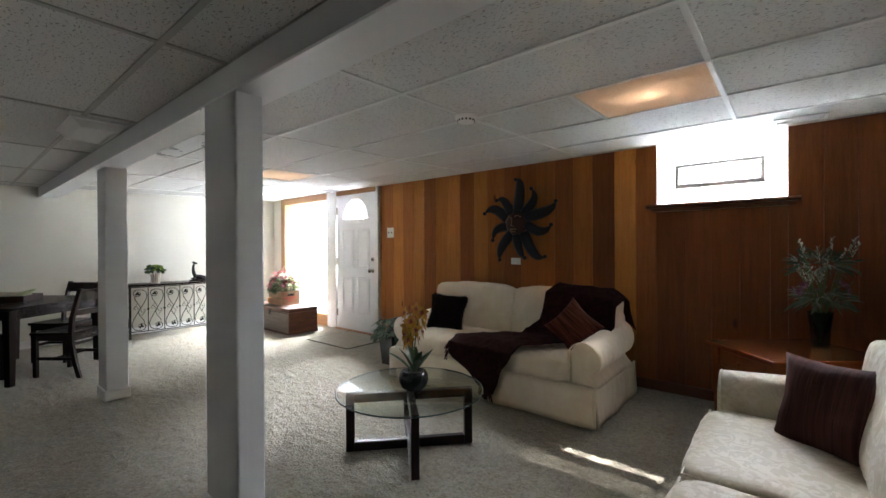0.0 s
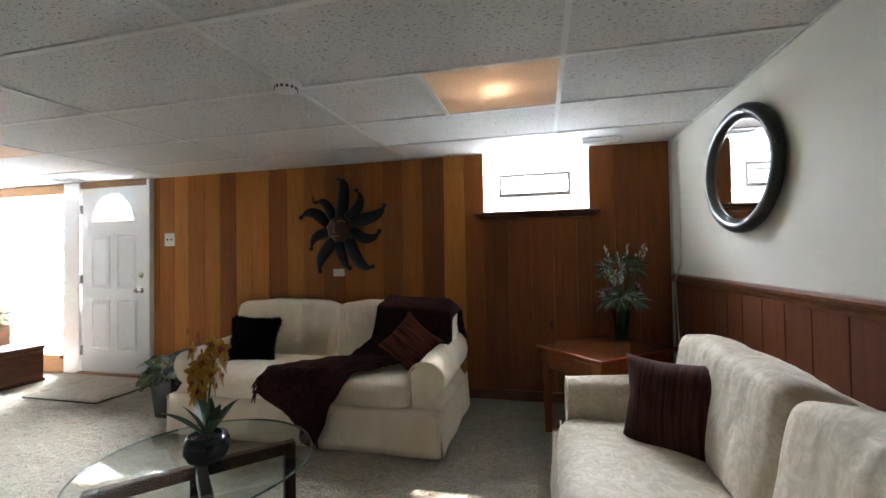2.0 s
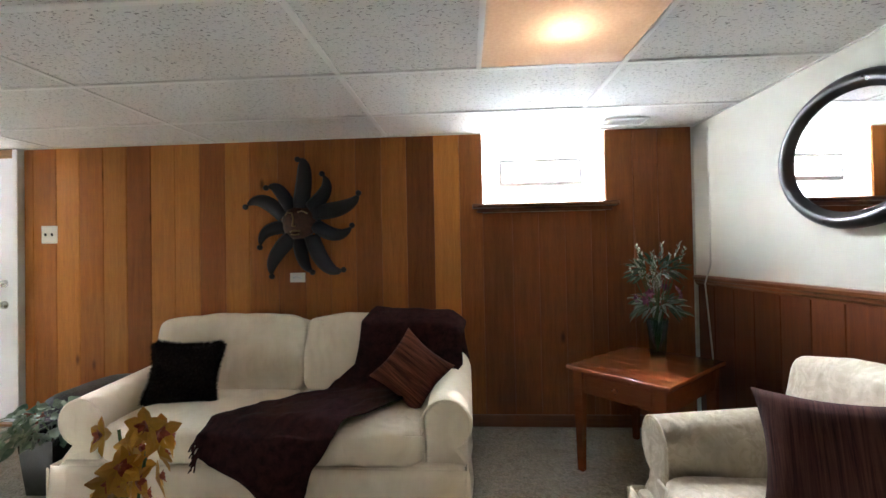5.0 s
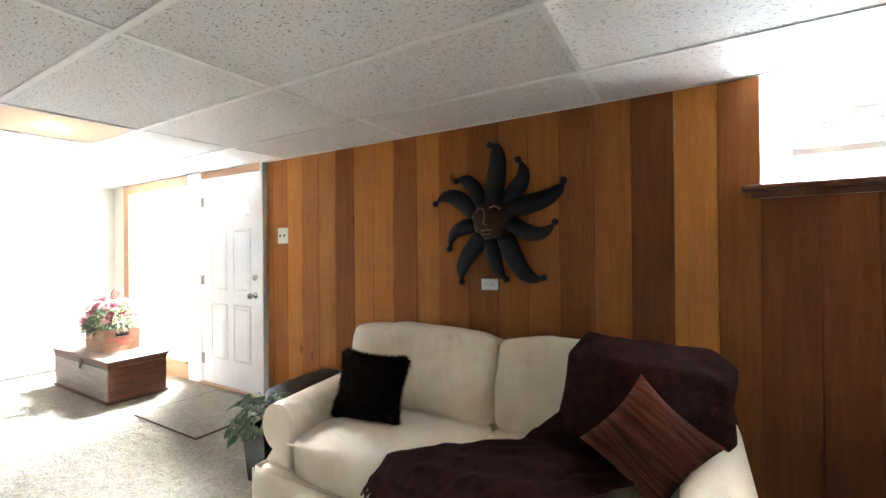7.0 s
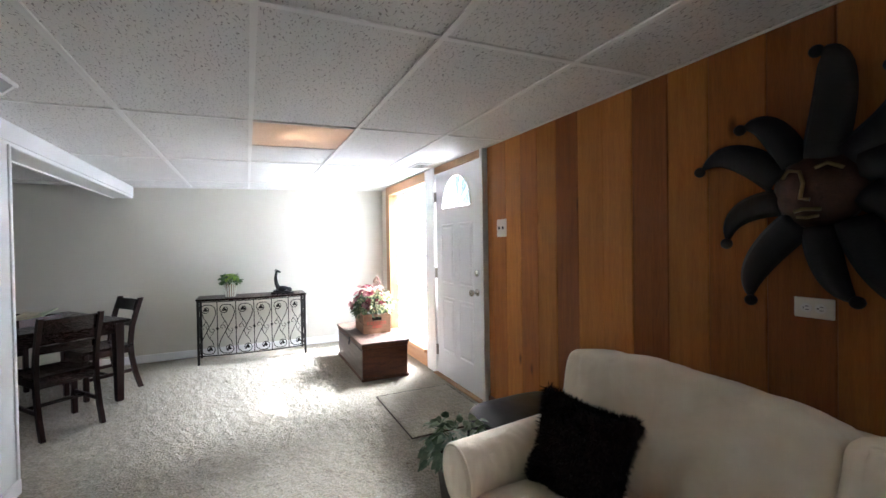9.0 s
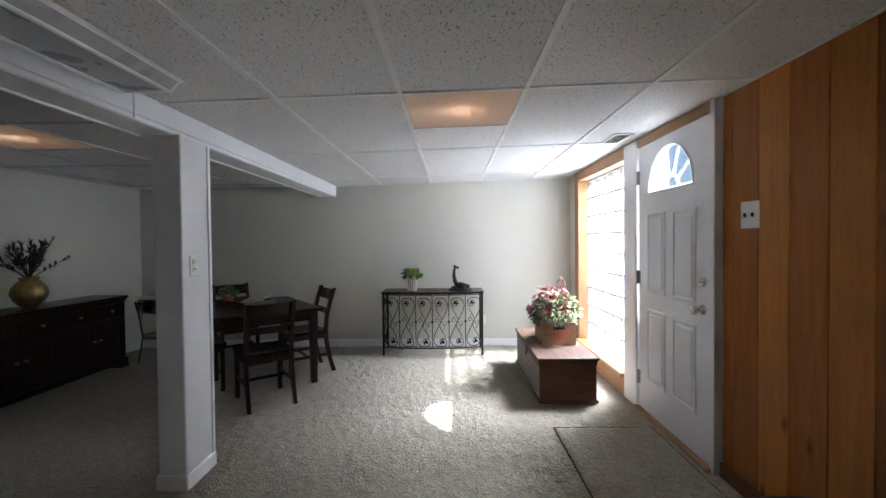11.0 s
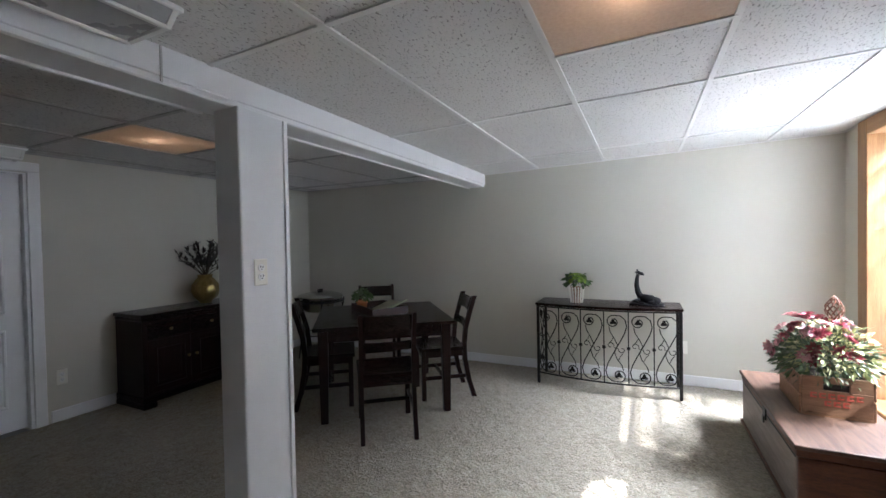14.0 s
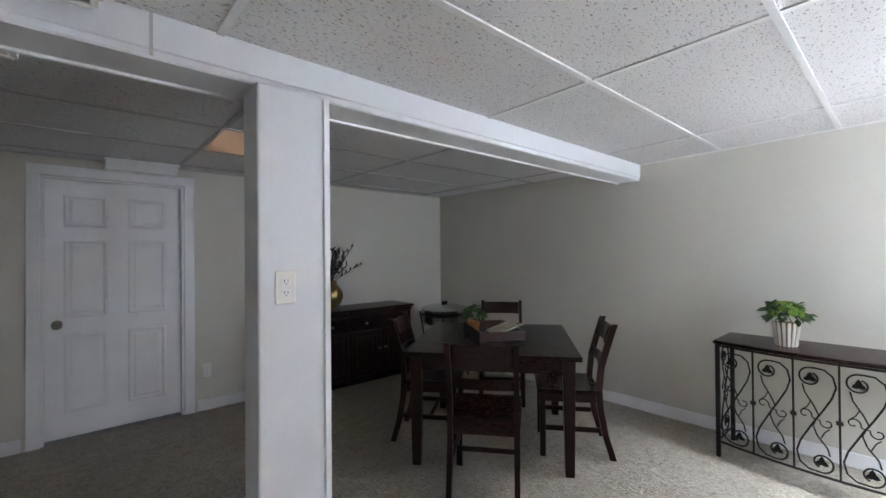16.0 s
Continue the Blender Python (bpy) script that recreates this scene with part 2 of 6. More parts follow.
def tile_mat():
    m, nd, lk, bs = mat("fissured mineral ceiling tile")
    v = coords(nd, lk)
    warp, nz, sc = nd.new("ShaderNodeVectorMath"), nd.new("ShaderNodeTexNoise"), nd.new("ShaderNodeVectorMath")
    nz.inputs["Scale"].default_value, nz.inputs["Detail"].default_value = 9.0, 2.0
    sc.operation = "SCALE"
    sc.inputs["Scale"].default_value = 0.06
    lk.new(v, nz.inputs["Vector"])
    lk.new(nz.outputs["Color"], sc.inputs[0])
    lk.new(v, warp.inputs[0])
    lk.new(sc.outputs[0], warp.inputs[1])
    mp = nd.new("ShaderNodeMapping")
    mp.inputs["Scale"].default_value = (58.0, 125.0, 1.0)
    lk.new(warp.outputs[0], mp.inputs[0])
    fis = noise_tex(nd, lk, mp.outputs[0], 1.0, 1.5, 0.5, 0.4)
    pin = noise_tex(nd, lk, v, 170, 2.0)
    big = noise_tex(nd, lk, v, 0.9, 2.0)
    col = ramp(nd, lk, big, [(0.3, (0.64, 0.635, 0.615)), (0.7, (0.70, 0.695, 0.68))])
    hole = ramp(nd, lk, fis, [(0.60, (0, 0, 0)), (0.665, (1, 1, 1))])
    col = mixc(nd, lk, hole, col, (0.27, 0.265, 0.25))
    col = mixc(nd, lk, 0.12, col, ramp(nd, lk, pin, [(0.35, (0.4, 0.4, 0.39)), (0.5, (0.78, 0.77, 0.75))]))
    lk.new(col, bs.inputs["Base Color"])
    bs.inputs["Roughness"].default_value = 0.9
    dep = ramp(nd, lk, fis, [(0.585, (1, 1, 1)), (0.685, (0, 0, 0))])
    bump(nd, lk, bs, dep, 0.55, 0.006)
    return m


def glass_block_mat(name, stops, scale, twist, clear):
    """Pressed glass block: part clear, part scattering, with a wavy pressing."""
    m, nd, lk, bs = mat(name)
    v = coords(nd, lk)
    wav = noise_tex(nd, lk, v, 16, 2.0, 0.5, 1.2)
    tr, tl, gl = nd.new("ShaderNodeBsdfTransparent"), nd.new("ShaderNodeBsdfTranslucent"), nd.new("ShaderNodeBsdfGlossy")
    m1, m2 = nd.new("ShaderNodeMixShader"), nd.new("ShaderNodeMixShader")
    tl.inputs[0].default_value = (0.92, 0.96, 0.97, 1)
    lens = noise_tex(nd, lk, v, scale, 2.0, 0.5, twist)
    lk.new(ramp(nd, lk, lens, [(p, (c, c, c)) for p, c in stops]), tr.inputs[0])
    gl.inputs["Roughness"].default_value = 0.12
    lk.new(ramp(nd, lk, wav, [(0.38, (clear[0],) * 3), (0.62, (clear[1],) * 3)]), m1.inputs[0])
    lk.new(tl.outputs[0], m1.inputs[1])
    lk.new(tr.outputs[0], m1.inputs[2])
    m2.inputs[0].default_value = 0.06
    lk.new(m1.outputs[0], m2.inputs[1])
    lk.new(gl.outputs[0], m2.inputs[2])
    lk.new(m2.outputs[0], nd["Material Output"].inputs[0])
    return m


def clear_glass(name, tint=(0.93, 0.97, 0.95), gloss=0.08):
    m, nd, lk, bs = mat(name)
    tr, gl, mx = nd.new("ShaderNodeBsdfTransparent"), nd.new("ShaderNodeBsdfGlossy"), nd.new("ShaderNodeMixShader")
    lw, pw = nd.new("ShaderNodeLayerWeight"), nd.new("ShaderNodeMath")
    lw.inputs[0].default_value = 0.5
    pw.operation = "POWER"
    pw.inputs[1].default_value = 5.0
    lk.new(lw.outputs["Facing"], pw.inputs[0])
    fr = nd.new("ShaderNodeMath")
    fr.operation = "MULTIPLY_ADD"
    fr.inputs[1].default_value, fr.inputs[2].default_value = 0.5, 0.035
    lk.new(pw.outputs[0], fr.inputs[0])
    tr.inputs[0].default_value = (*tint, 1)
    gl.inputs["Roughness"].default_value = 0.02
    lk.new(fr.outputs[0], mx.inputs[0])
    lk.new(tr.outputs[0], mx.inputs[1])
    lk.new(gl.outputs[0], mx.inputs[2])
    lk.new(mx.outputs[0], nd["Material Output"].inputs[0])
    return m


def fabric(name, dark, light, scale=9.0, rough=0.85, sheen=0.3, bumpy=0.25, fine=420.0, damask=False, stripes=None, crease=0.0):
    m, nd, lk, bs = mat(name)
    v = coords(nd, lk)
    big, weave = noise_tex(nd, lk, v, scale, 4.0, 0.6, 0.5), noise_tex(nd, lk, v, fine, 2.0)
    col = ramp(nd, lk, big, [(0.3, dark), (0.7, light)])
    height = weave
    if damask:
        d = noise_tex(nd, lk, v, 13, 1.0, 0.4, 3.5)
        pat = ramp(nd, lk, d, [(0.47, (0, 0, 0)), (0.52, (1, 1, 1))])
        col = mixc(nd, lk, pat, col, tuple(c * 0.97 for c in dark))
        lk.new(ramp(nd, lk, d, [(0.47, (0.42,) * 3), (0.52, (0.75,) * 3)]), bs.inputs["Roughness"])
    else:
        bs.inputs["Roughness"].default_value = rough
    if stripes:
        mp = nd.new("ShaderNodeMapping")
        mp.inputs["Scale"].default_value = stripes
        tc = nd.new("ShaderNodeTexCoord")
        lk.new(tc.outputs["Object"], mp.inputs[0])
        st = noise_tex(nd, lk, mp.outputs[0], 1.0, 4.0, 0.75, 0.8)
        col = ramp(nd, lk, st, [(0.38, dark), (0.5, tuple((a + b) / 2 for a, b in zip(dark, light))), (0.62, light)])
        height = st
    lk.new(col, bs.inputs["Base Color"])
    bs.inputs["Sheen Weight"].default_value = sheen
    bs.inputs["Specular IOR Level"].default_value = 0.25
    n1 = bump(nd, lk, bs, height, bumpy, 0.004)
    if crease:
        cr = noise_tex(nd, lk, coords(nd, lk, (13.0, 13.0, 6.0)), 1.0, 1.5, 0.5, 0.3)
        bump(nd, lk, bs, cr, crease, 0.03, n1)
    return m


def leaf_mat(name, a, b, rough=0.5):
    m, nd, lk, bs = mat(name)
    ge = nd.new("ShaderNodeNewGeometry")
    v = coords(nd, lk)
    n = noise_tex(nd, lk, v, 40, 2.0)
    col = ramp(nd, lk, ge.outputs["Random Per Island"], [(0.0, a), (1.0, b)])
    col = mixc(nd, lk, 0.3, col, ramp(nd, lk, n, [(0.3, a), (0.7, b)]))
    lk.new(col, bs.inputs["Base Color"])
    bs.inputs["Roughness"].default_value = rough
    bs.inputs["Subsurface Weight"].default_value = 0.0
    return m


# grey puts the dim south side's shade into the white bars; also the beam joint
M["grid_grey"] = plain("grey for shaded grid and beam joint", (0.44, 0.435, 0.42), 0.7, vary=0.1)
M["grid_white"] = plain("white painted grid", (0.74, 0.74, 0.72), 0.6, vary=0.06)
M["carpet"] = carpet_mat()
M["tile"] = tile_mat()
M["block"] = glass_block_mat("pressed glass block", [(0.36, 0.50), (0.50, 0.76), (0.62, 1.0)], 11, 0.8, (0.86, 0.99))
M["block_wavy"] = glass_block_mat("deep wavy glass block", [(0.42, 0.30), (0.55, 0.55), (0.68, 1.0)], 9, 4.0, (0.30, 0.55))
M["glass"] = clear_glass("table glass", (0.93, 0.97, 0.95))
M["glass_edge"] = plain("dark green glass edge", (0.012, 0.034, 0.030), 0.3, vary=0.1)
M["sofa1"] = fabric("cream cotton duck", (0.76, 0.645, 0.48), (0.87, 0.77, 0.61), 6, bumpy=0.2, crease=0.5)
M["sofa2"] = fabric("ivory damask", (0.53, 0.46, 0.335), (0.61, 0.54, 0.41), 6, bumpy=0.2, damask=True, crease=0.5)
M["throw"] = fabric("plum brown knit throw", (0.018, 0.0055, 0.006), (0.046, 0.015, 0.015), 30, sheen=0.0, bumpy=0.6, fine=150)
M["fur"] = fabric("black brown faux fur", (0.008, 0.005, 0.004), (0.024, 0.015, 0.012), 60, sheen=0.0, bumpy=0.9, fine=120)
M["rust"] = fabric("rust striped pillow", (0.050, 0.014, 0.009), (0.19, 0.060, 0.033), 20, sheen=0.03, stripes=(2, 2, 55), bumpy=0.5)
M["plum"] = fabric("plum striped pillow", (0.018, 0.006, 0.006), (0.070, 0.027, 0.021), 20, sheen=0.03, stripes=(60, 2, 2), bumpy=0.5)
for dull in ("throw", "fur", "plum", "rust"):
    M[dull].node_tree.nodes["Principled BSDF"].inputs["Specular IOR Level"].default_value = 0.08
M["mirror"] = plain("mirror silver", (0.92, 0.92, 0.92), 0.01, 1.0, vary=0.0)
M["leaf"] = leaf_mat("green leaves", (0.035, 0.085, 0.025), (0.10, 0.17, 0.055))
M["leaf_dark"] = leaf_mat("dark green leaves", (0.012, 0.032, 0.010), (0.045, 0.085, 0.028))
M["leaf_lime"] = leaf_mat("lime leaves", (0.12, 0.26, 0.03), (0.34, 0.48, 0.06))
M["leaf_ivy"] = leaf_mat("variegated ivy leaves", (0.025, 0.07, 0.035), (0.30, 0.36, 0.24))
M["leaf_grey"] = leaf_mat("grey green leaves", (0.035, 0.062, 0.032), (0.16, 0.205, 0.11))
M["leaf_cream"] = leaf_mat("cream and lime blooms", (0.30, 0.36, 0.12), (0.62, 0.60, 0.36))
M["bloom_red"] = leaf_mat("crimson blooms", (0.14, 0.010, 0.020), (0.38, 0.05, 0.075))
M["bloom_pink"] = leaf_mat("pink blooms", (0.46, 0.14, 0.17), (0.70, 0.40, 0.38))
M["bloom_gold"] = leaf_mat("amber orchid petals", (0.38, 0.16, 0.008), (0.60, 0.31, 0.015))
M["bloom_rust"] = leaf_mat("rust orchid lips", (0.22, 0.03, 0.008), (0.40, 0.09, 0.02))
M["bloom_purple"] = leaf_mat("plum blooms", (0.09, 0.02, 0.05), (0.20, 0.05, 0.10))
M["bloom_white"] = leaf_mat("white blooms", (0.36, 0.39, 0.29), (0.56, 0.57, 0.47))
M["twig"] = plain("dark twig", (0.05, 0.032, 0.02), 0.8, vary=0.3, scale=40)
M["stem"] = plain("green stem", (0.06, 0.11, 0.03), 0.6, vary=0.2, scale=40)
M["soil"] = plain("potting soil", (0.03, 0.022, 0.016), 0.95, vary=0.3, scale=60, bumpy=0.6)


def diffuser_mat():
    m, nd, lk, bs = mat("prismatic lamp diffuser")
    tl, df, mx = nd.new("ShaderNodeBsdfTranslucent"), nd.new("ShaderNodeBsdfDiffuse"), nd.new("ShaderNodeMixShader")
    v = coords(nd, lk)
    n = noise_tex(nd, lk, v, 70, 2.0)
    lk.new(ramp(nd, lk, n, [(0.3, (0.70, 0.60, 0.50)), (0.7, (0.85, 0.76, 0.66))]), tl.inputs[0])
    df.inputs[0].default_value = (0.66, 0.58, 0.50, 1)
    mx.inputs[0].default_value = 0.45
    lk.new(tl.outputs[0], mx.inputs[1])
    lk.new(df.outputs[0], mx.inputs[2])
    lk.new(mx.outputs[0], nd["Material Output"].inputs[0])
    return m


M["diffuser"] = diffuser_mat()

# ---- building helpers ----
# the drop ceiling north of the beam hangs a little higher towards the planks
RISE = 0.025
H, HS, W, XE, XW, YS = 2.043, 2.0, 0.47, 2.18, -5.66, -4.94

HN = H + RISE * (W + 1.0)


def mesh_of(bm, name, material, smooth=False):
    me = bpy.data.meshes.new(name)
    bm.to_mesh(me)
    bm.free()
    me.materials.append(material)
    if smooth:
        me.polygons.foreach_set("use_smooth", [True] * len(me.polygons))
    return me


def part(name, bm, material, parent=None, label="", smooth=False, m=None):
    """Links a bmesh as one mesh object, under a thing or a part where one is given."""
    ob = new(name, mesh_of(bm, name, material, smooth))
    if m is not None:
        ob.matrix_local = m
    if parent is not None:
        ob.parent = parent
    return tagged(ob, label)


def thing(name, label, category, m=None, group="", kind=""):
    ob = new(name)
    ob.empty_display_size = 0.1
    if m is not None:
        ob.matrix_world = m
    return tagged(ob, label, category, group, kind)


def add_box(bm, x0, x1, y0, y1, z0, z1, bevel=0.0, seg=1, m=None):
    r = bmesh.ops.create_cube(bm, size=1)
    vs = r["verts"]
    for v in vs:
        v.co = Vector((x0 + (v.co.x + 0.5) * (x1 - x0), y0 + (v.co.y + 0.5) * (y1 - y0), z0 + (v.co.z + 0.5) * (z1 - z0)))
    if m is not None:
        bmesh.ops.transform(bm, matrix=m, verts=vs)
    if bevel:
        es = list({e for v in vs for e in v.link_edges})
        bmesh.ops.bevel(bm, geom=es, offset=bevel, segments=seg, affect="EDGES", profile=0.5)
    return bm


def box(x0, x1, y0, y1, z0, z1, bevel=0.0, seg=1, m=None):
    return add_box(bmesh.new(), x0, x1, y0, y1, z0, z1, bevel, seg, m)


def add_lathe(bm, profile, n=24, x=0.0, y=0.0, z=0.0, cap=True, sx=1.0, sy=1.0):
    """A turned shape from (radius, height) pairs."""
    rings = []
    for r, h in profile:
        rings.append([bm.verts.new((x + sx * r * math.cos(2 * math.pi * i / n), y + sy * r * math.sin(2 * math.pi * i / n), z + h)) for i in range(n)])
    for a, b in zip(rings, rings[1:]):
        for i in range(n):
            bm.faces.new((a[i], a[(i + 1) % n], b[(i + 1) % n], b[i]))
    if cap:
        bm.faces.new(list(reversed(rings[0])))
        bm.faces.new(rings[-1])
    return bm


def lathe(profile, n=24, **k):
    return add_lathe(bmesh.new(), profile, n, **k)


def add_tube(bm, pts, r, n=6, r_end=None, cap=True):
    """A round bar swept along points."""
    pts = [Vector(p) for p in pts]
    rings = []
    up = Vector((0.31, 0.17, 0.93))
    for i, p in enumerate(pts):
        d = (pts[min(i + 1, len(pts) - 1)] - pts[max(i - 1, 0)]).normalized()
        if abs(d.dot(up)) > 0.95:
            up = Vector((0.9, 0.3, 0.1))
        s = d.cross(up).normalized()
        t = s.cross(d).normalized()
        up = t
        rr = r if r_end is None else r + (r_end - r) * i / max(1, len(pts) - 1)
        rings.append([bm.verts.new(p + rr * (math.cos(2 * math.pi * k / n) * s + math.sin(2 * math.pi * k / n) * t)) for k in range(n)])
    for a, b in zip(rings, rings[1:]):
        for k in range(n):
            bm.faces.new((a[k], a[(k + 1) % n], b[(k + 1) % n], b[k]))
    if cap:
        bm.faces.new(list(reversed(rings[0])))
        bm.faces.new(rings[-1])
    return bm


def tube(pts, r, n=6, **k):
    return add_tube(bmesh.new(), pts, r, n, **k)


def add_extrude(bm, outline, axis, a, b):
    """A flat outline of (u, v) pairs drawn out along an axis from a to b."""
    def at(u, v, w):
        return {"x": (w, u, v), "y": (u, w, v), "z": (u, v, w)}[axis]
    p = [bm.verts.new(at(u, v, a)) for u, v in outline]
    q = [bm.verts.new(at(u, v, b)) for u, v in outline]
    n = len(p)
    for i in range(n):
        bm.faces.new((p[i], p[(i + 1) % n], q[(i + 1) % n], q[i]))
    bm.faces.new(list(reversed(p)))
    bm.faces.new(q)
    bmesh.ops.recalc_face_normals(bm, faces=bm.faces)
    return bm


def extrude(outline, axis, a, b):
    return add_extrude(bmesh.new(), outline, axis, a, b)


def puffy(w, d, h, e=5.0, cuts=9, wrinkle=0.006, freq=5.0, seed=0, crown=0.0, gathers=0.0):
    """A stuffed block: rounded edges, crowned faces and soft creases."""
    bm = bmesh.new()
    bmesh.ops.create_cube(bm, size=2)
    bmesh.ops.subdivide_edges(bm, edges=bm.edges, cuts=cuts, use_grid_fill=True)
    off = Vector((seed * 3.7, seed * 1.3, seed * 2.1))
    for v in bm.verts:
        c = v.co
        r = (abs(c.x) ** e + abs(c.y) ** e + abs(c.z) ** e) ** (1 / e)
        q = Vector(c) / r
        p = Vector((q.x * w / 2, q.y * d / 2, q.z * h / 2))
        big = max((abs(q.x), 0), (abs(q.y), 1), (abs(q.z), 2))[1]
        if big == 2:
            p.z *= 1 + crown * (1 - q.x ** 2) * (1 - q.y ** 2)
        elif big == 1:
            p.y *= 1 + crown * 0.6 * (1 - q.x ** 2) * (1 - q.z ** 2)
        nrm = q.normalized()
        s = noise.noise(p * freq + off) + 0.5 * noise.noise(Vector((p.x * freq * 3, p.y * freq * 1.2, p.z * freq * 1.2)) + off)
        if gathers and big == 1:
            k = max(0.0, q.z) ** 1.5 + 0.35 * max(0.0, -q.z)
            f = abs(math.sin(p.x * 44 + 2.2 * noise.noise(p * 5 + off)))
            s += gathers * k * (0.55 * f - 1.1 * max(0.0, 1 - 2.6 * f)) * max(0.15, 0.6 + noise.noise(Vector((p.x * 9, 0, 7)) + off))
        v.co = p + nrm * (wrinkle * s)
    return bm


def pillow(w, h, t, seed=0, shag=0.0, cuts=14):
    """A scatter cushion standing in the x-z plane with pinched corners."""
    bm = bmesh.new()
    bmesh.ops.create_cube(bm, size=2)
    bmesh.ops.subdivide_edges(bm, edges=bm.edges, cuts=cuts, use_grid_fill=True)
    for v in bm.verts:
        x, y, z = v.co
        pinch = 1 - 0.07 * (1 - x * x) * (abs(z) ** 3) - 0.07 * (1 - z * z) * (abs(x) ** 3)
        fat = 0.10 + 0.90 * ((1 - abs(x) ** 2.6) * (1 - abs(z) ** 2.6)) ** 0.5
        p = Vector((x * w / 2 * (1 - 0.06 * (1 - z * z)), y * t / 2 * fat, z * h / 2 * (1 - 0.06 * (1 - x * x)))) * pinch
        n = noise.noise(Vector((p.x * 9, p.y * 9 + seed * 5, p.z * 9)))
        p.y += 0.012 * n + 0.005 * noise.noise(Vector((p.x * 24, seed * 3.0, p.z * 24)))
        if shag:
            k = noise.noise(Vector((p.x * 60 + seed, p.y * 60, p.z * 60)))
            p += Vector((x * 0.6, y, z * 0.6)) * shag * k
        v.co = p
    return bm


def grid_surface(f, nu, nv, thick=0.0):
    """A cloth-like sheet from f(u, v), with a thickness."""
    bm = bmesh.new()
    g = [[bm.verts.new(f(i / nu, j / nv)) for i in range(nu + 1)] for j in range(nv + 1)]
    for j in range(nv):
        for i in range(nu):
            bm.faces.new((g[j][i], g[j][i + 1], g[j + 1][i + 1], g[j + 1][i]))
    if thick:
        bmesh.ops.recalc_face_normals(bm, faces=bm.faces)
        bmesh.ops.solidify(bm, geom=bm.faces[:], thickness=thick)
    return bm


def rot(bm, deg, axis, center=(0, 0, 0)):
    bmesh.ops.rotate(bm, verts=bm.verts, cent=center, matrix=Matrix.Rotation(radians(deg), 3, axis))
    return bm


def structure(name, label=""):
    return tagged(new(name), label, "", "", "structure")


# ---- shell ----
def floor_mesh():
    bm = bmesh.new()
    nx, ny = 520, 370
    x0, x1, y0, y1 = XW - 0.02, XE + 0.02, YS - 0.02, W + 0.02
    g = []
    for j in range(ny + 1):
        row = []
        for i in range(nx + 1):
            x, y = x0 + (x1 - x0) * i / nx, y0 + (y1 - y0) * j / ny
            z = 0.007 * noise.noise(Vector((x * 9 + y * 4, y * 17 - x * 3, 0))) + 0.006 * noise.noise(Vector((x * 34, y * 34, 9))) + 0.004 * noise.noise(Vector((x * 4, y * 4, 3))) - 0.006
            row.append(bm.verts.new((x, y, z)))
        g.append(row)
    for j in range(ny):
        for i in range(nx):
            bm.faces.new((g[j][i], g[j][i + 1], g[j + 1][i + 1], g[j + 1][i]))
    return bm


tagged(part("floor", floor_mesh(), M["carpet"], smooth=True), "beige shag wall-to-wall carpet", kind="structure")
slab = tagged(part("subfloor", box(XW - 0.3, XE + 0.3, YS - 0.3, W + 0.4, -0.2, -0.03), M["mortar"]), "concrete slab under the carpet", kind="structure")

T = 0.22
wall_e = tagged(part("wall_east", box(XE, XE + T, YS - T, W + T, -0.03, 2.3), M["wall"]), "cream painted wall above wood wainscot", kind="structure")
wall_w = tagged(part("wall_west", box(XW - T, XW, YS - T, W + T, -0.03, 2.3), M["wall"]), "cream painted end wall", kind="structure")

# south wall with a door opening
SD0, SD1, SDH = -2.86, -2.01, 1.86
bm = box(SD1, XE, YS - T, YS, -0.03, 2.3)
add_box(bm, XW, SD0, YS - T, YS, -0.03, 2.3)
add_box(bm, SD0, SD1, YS - T, YS, SDH, 2.3)
tagged(part("wall_south", bm, M["wall"]), "cream painted wall with a panelled door", kind="structure")

# north wall with block window, door and small window openings
BW0, BW1, BZ0, BZ1 = -5.20, -3.98, 0.20, 1.965
ND0, ND1, NDH = -3.72, -2.83, 2.02
SW0, SW1, SZ0 = 0.71, 1.57, 1.575
bm = box(XW, BW0 - 0.12, W, W + T, -0.03, 2.3)
add_box(bm, BW0 - 0.12, BW1 + 0.02, W, W + T, -0.03, BZ0 - 0.06)
add_box(bm, BW0 - 0.12, BW1 + 0.02, W, W + T, BZ1 + 0.07, 2.3)
add_box(bm, BW1 + 0.02, ND0 - 0.04, W, W + T, -0.03, 2.3)
add_box(bm, ND0 - 0.04, ND1 + 0.04, W, W + 0.05, NDH + 0.02, 2.3)
add_box(bm, ND1 + 0.04, SW0, W + 0.014, W + T, -0.03, 2.3)
add_box(bm, SW0, SW1, W + 0.014, W + T, -0.03, SZ0 - 0.03)
add_box(bm, SW1, XE, W + 0.014, W + T, -0.03, 2.3)
wall_n = tagged(part("wall_north", bm, M["wall"]), "wall clad in vertical amber cedar planks", kind="structure")

# ceilings: tiles between the bars, one mesh each, bars on their own
GX, GY = [0.02 + 1.275 * i for i in range(-5, 3)], [-0.02 - 0.617 * j for j in range(-1, 5)]
LIGHTS_N = [(0.66, 1.295, -1.254, -0.637), (-3.168, -2.53, -1.254, -0.637)]


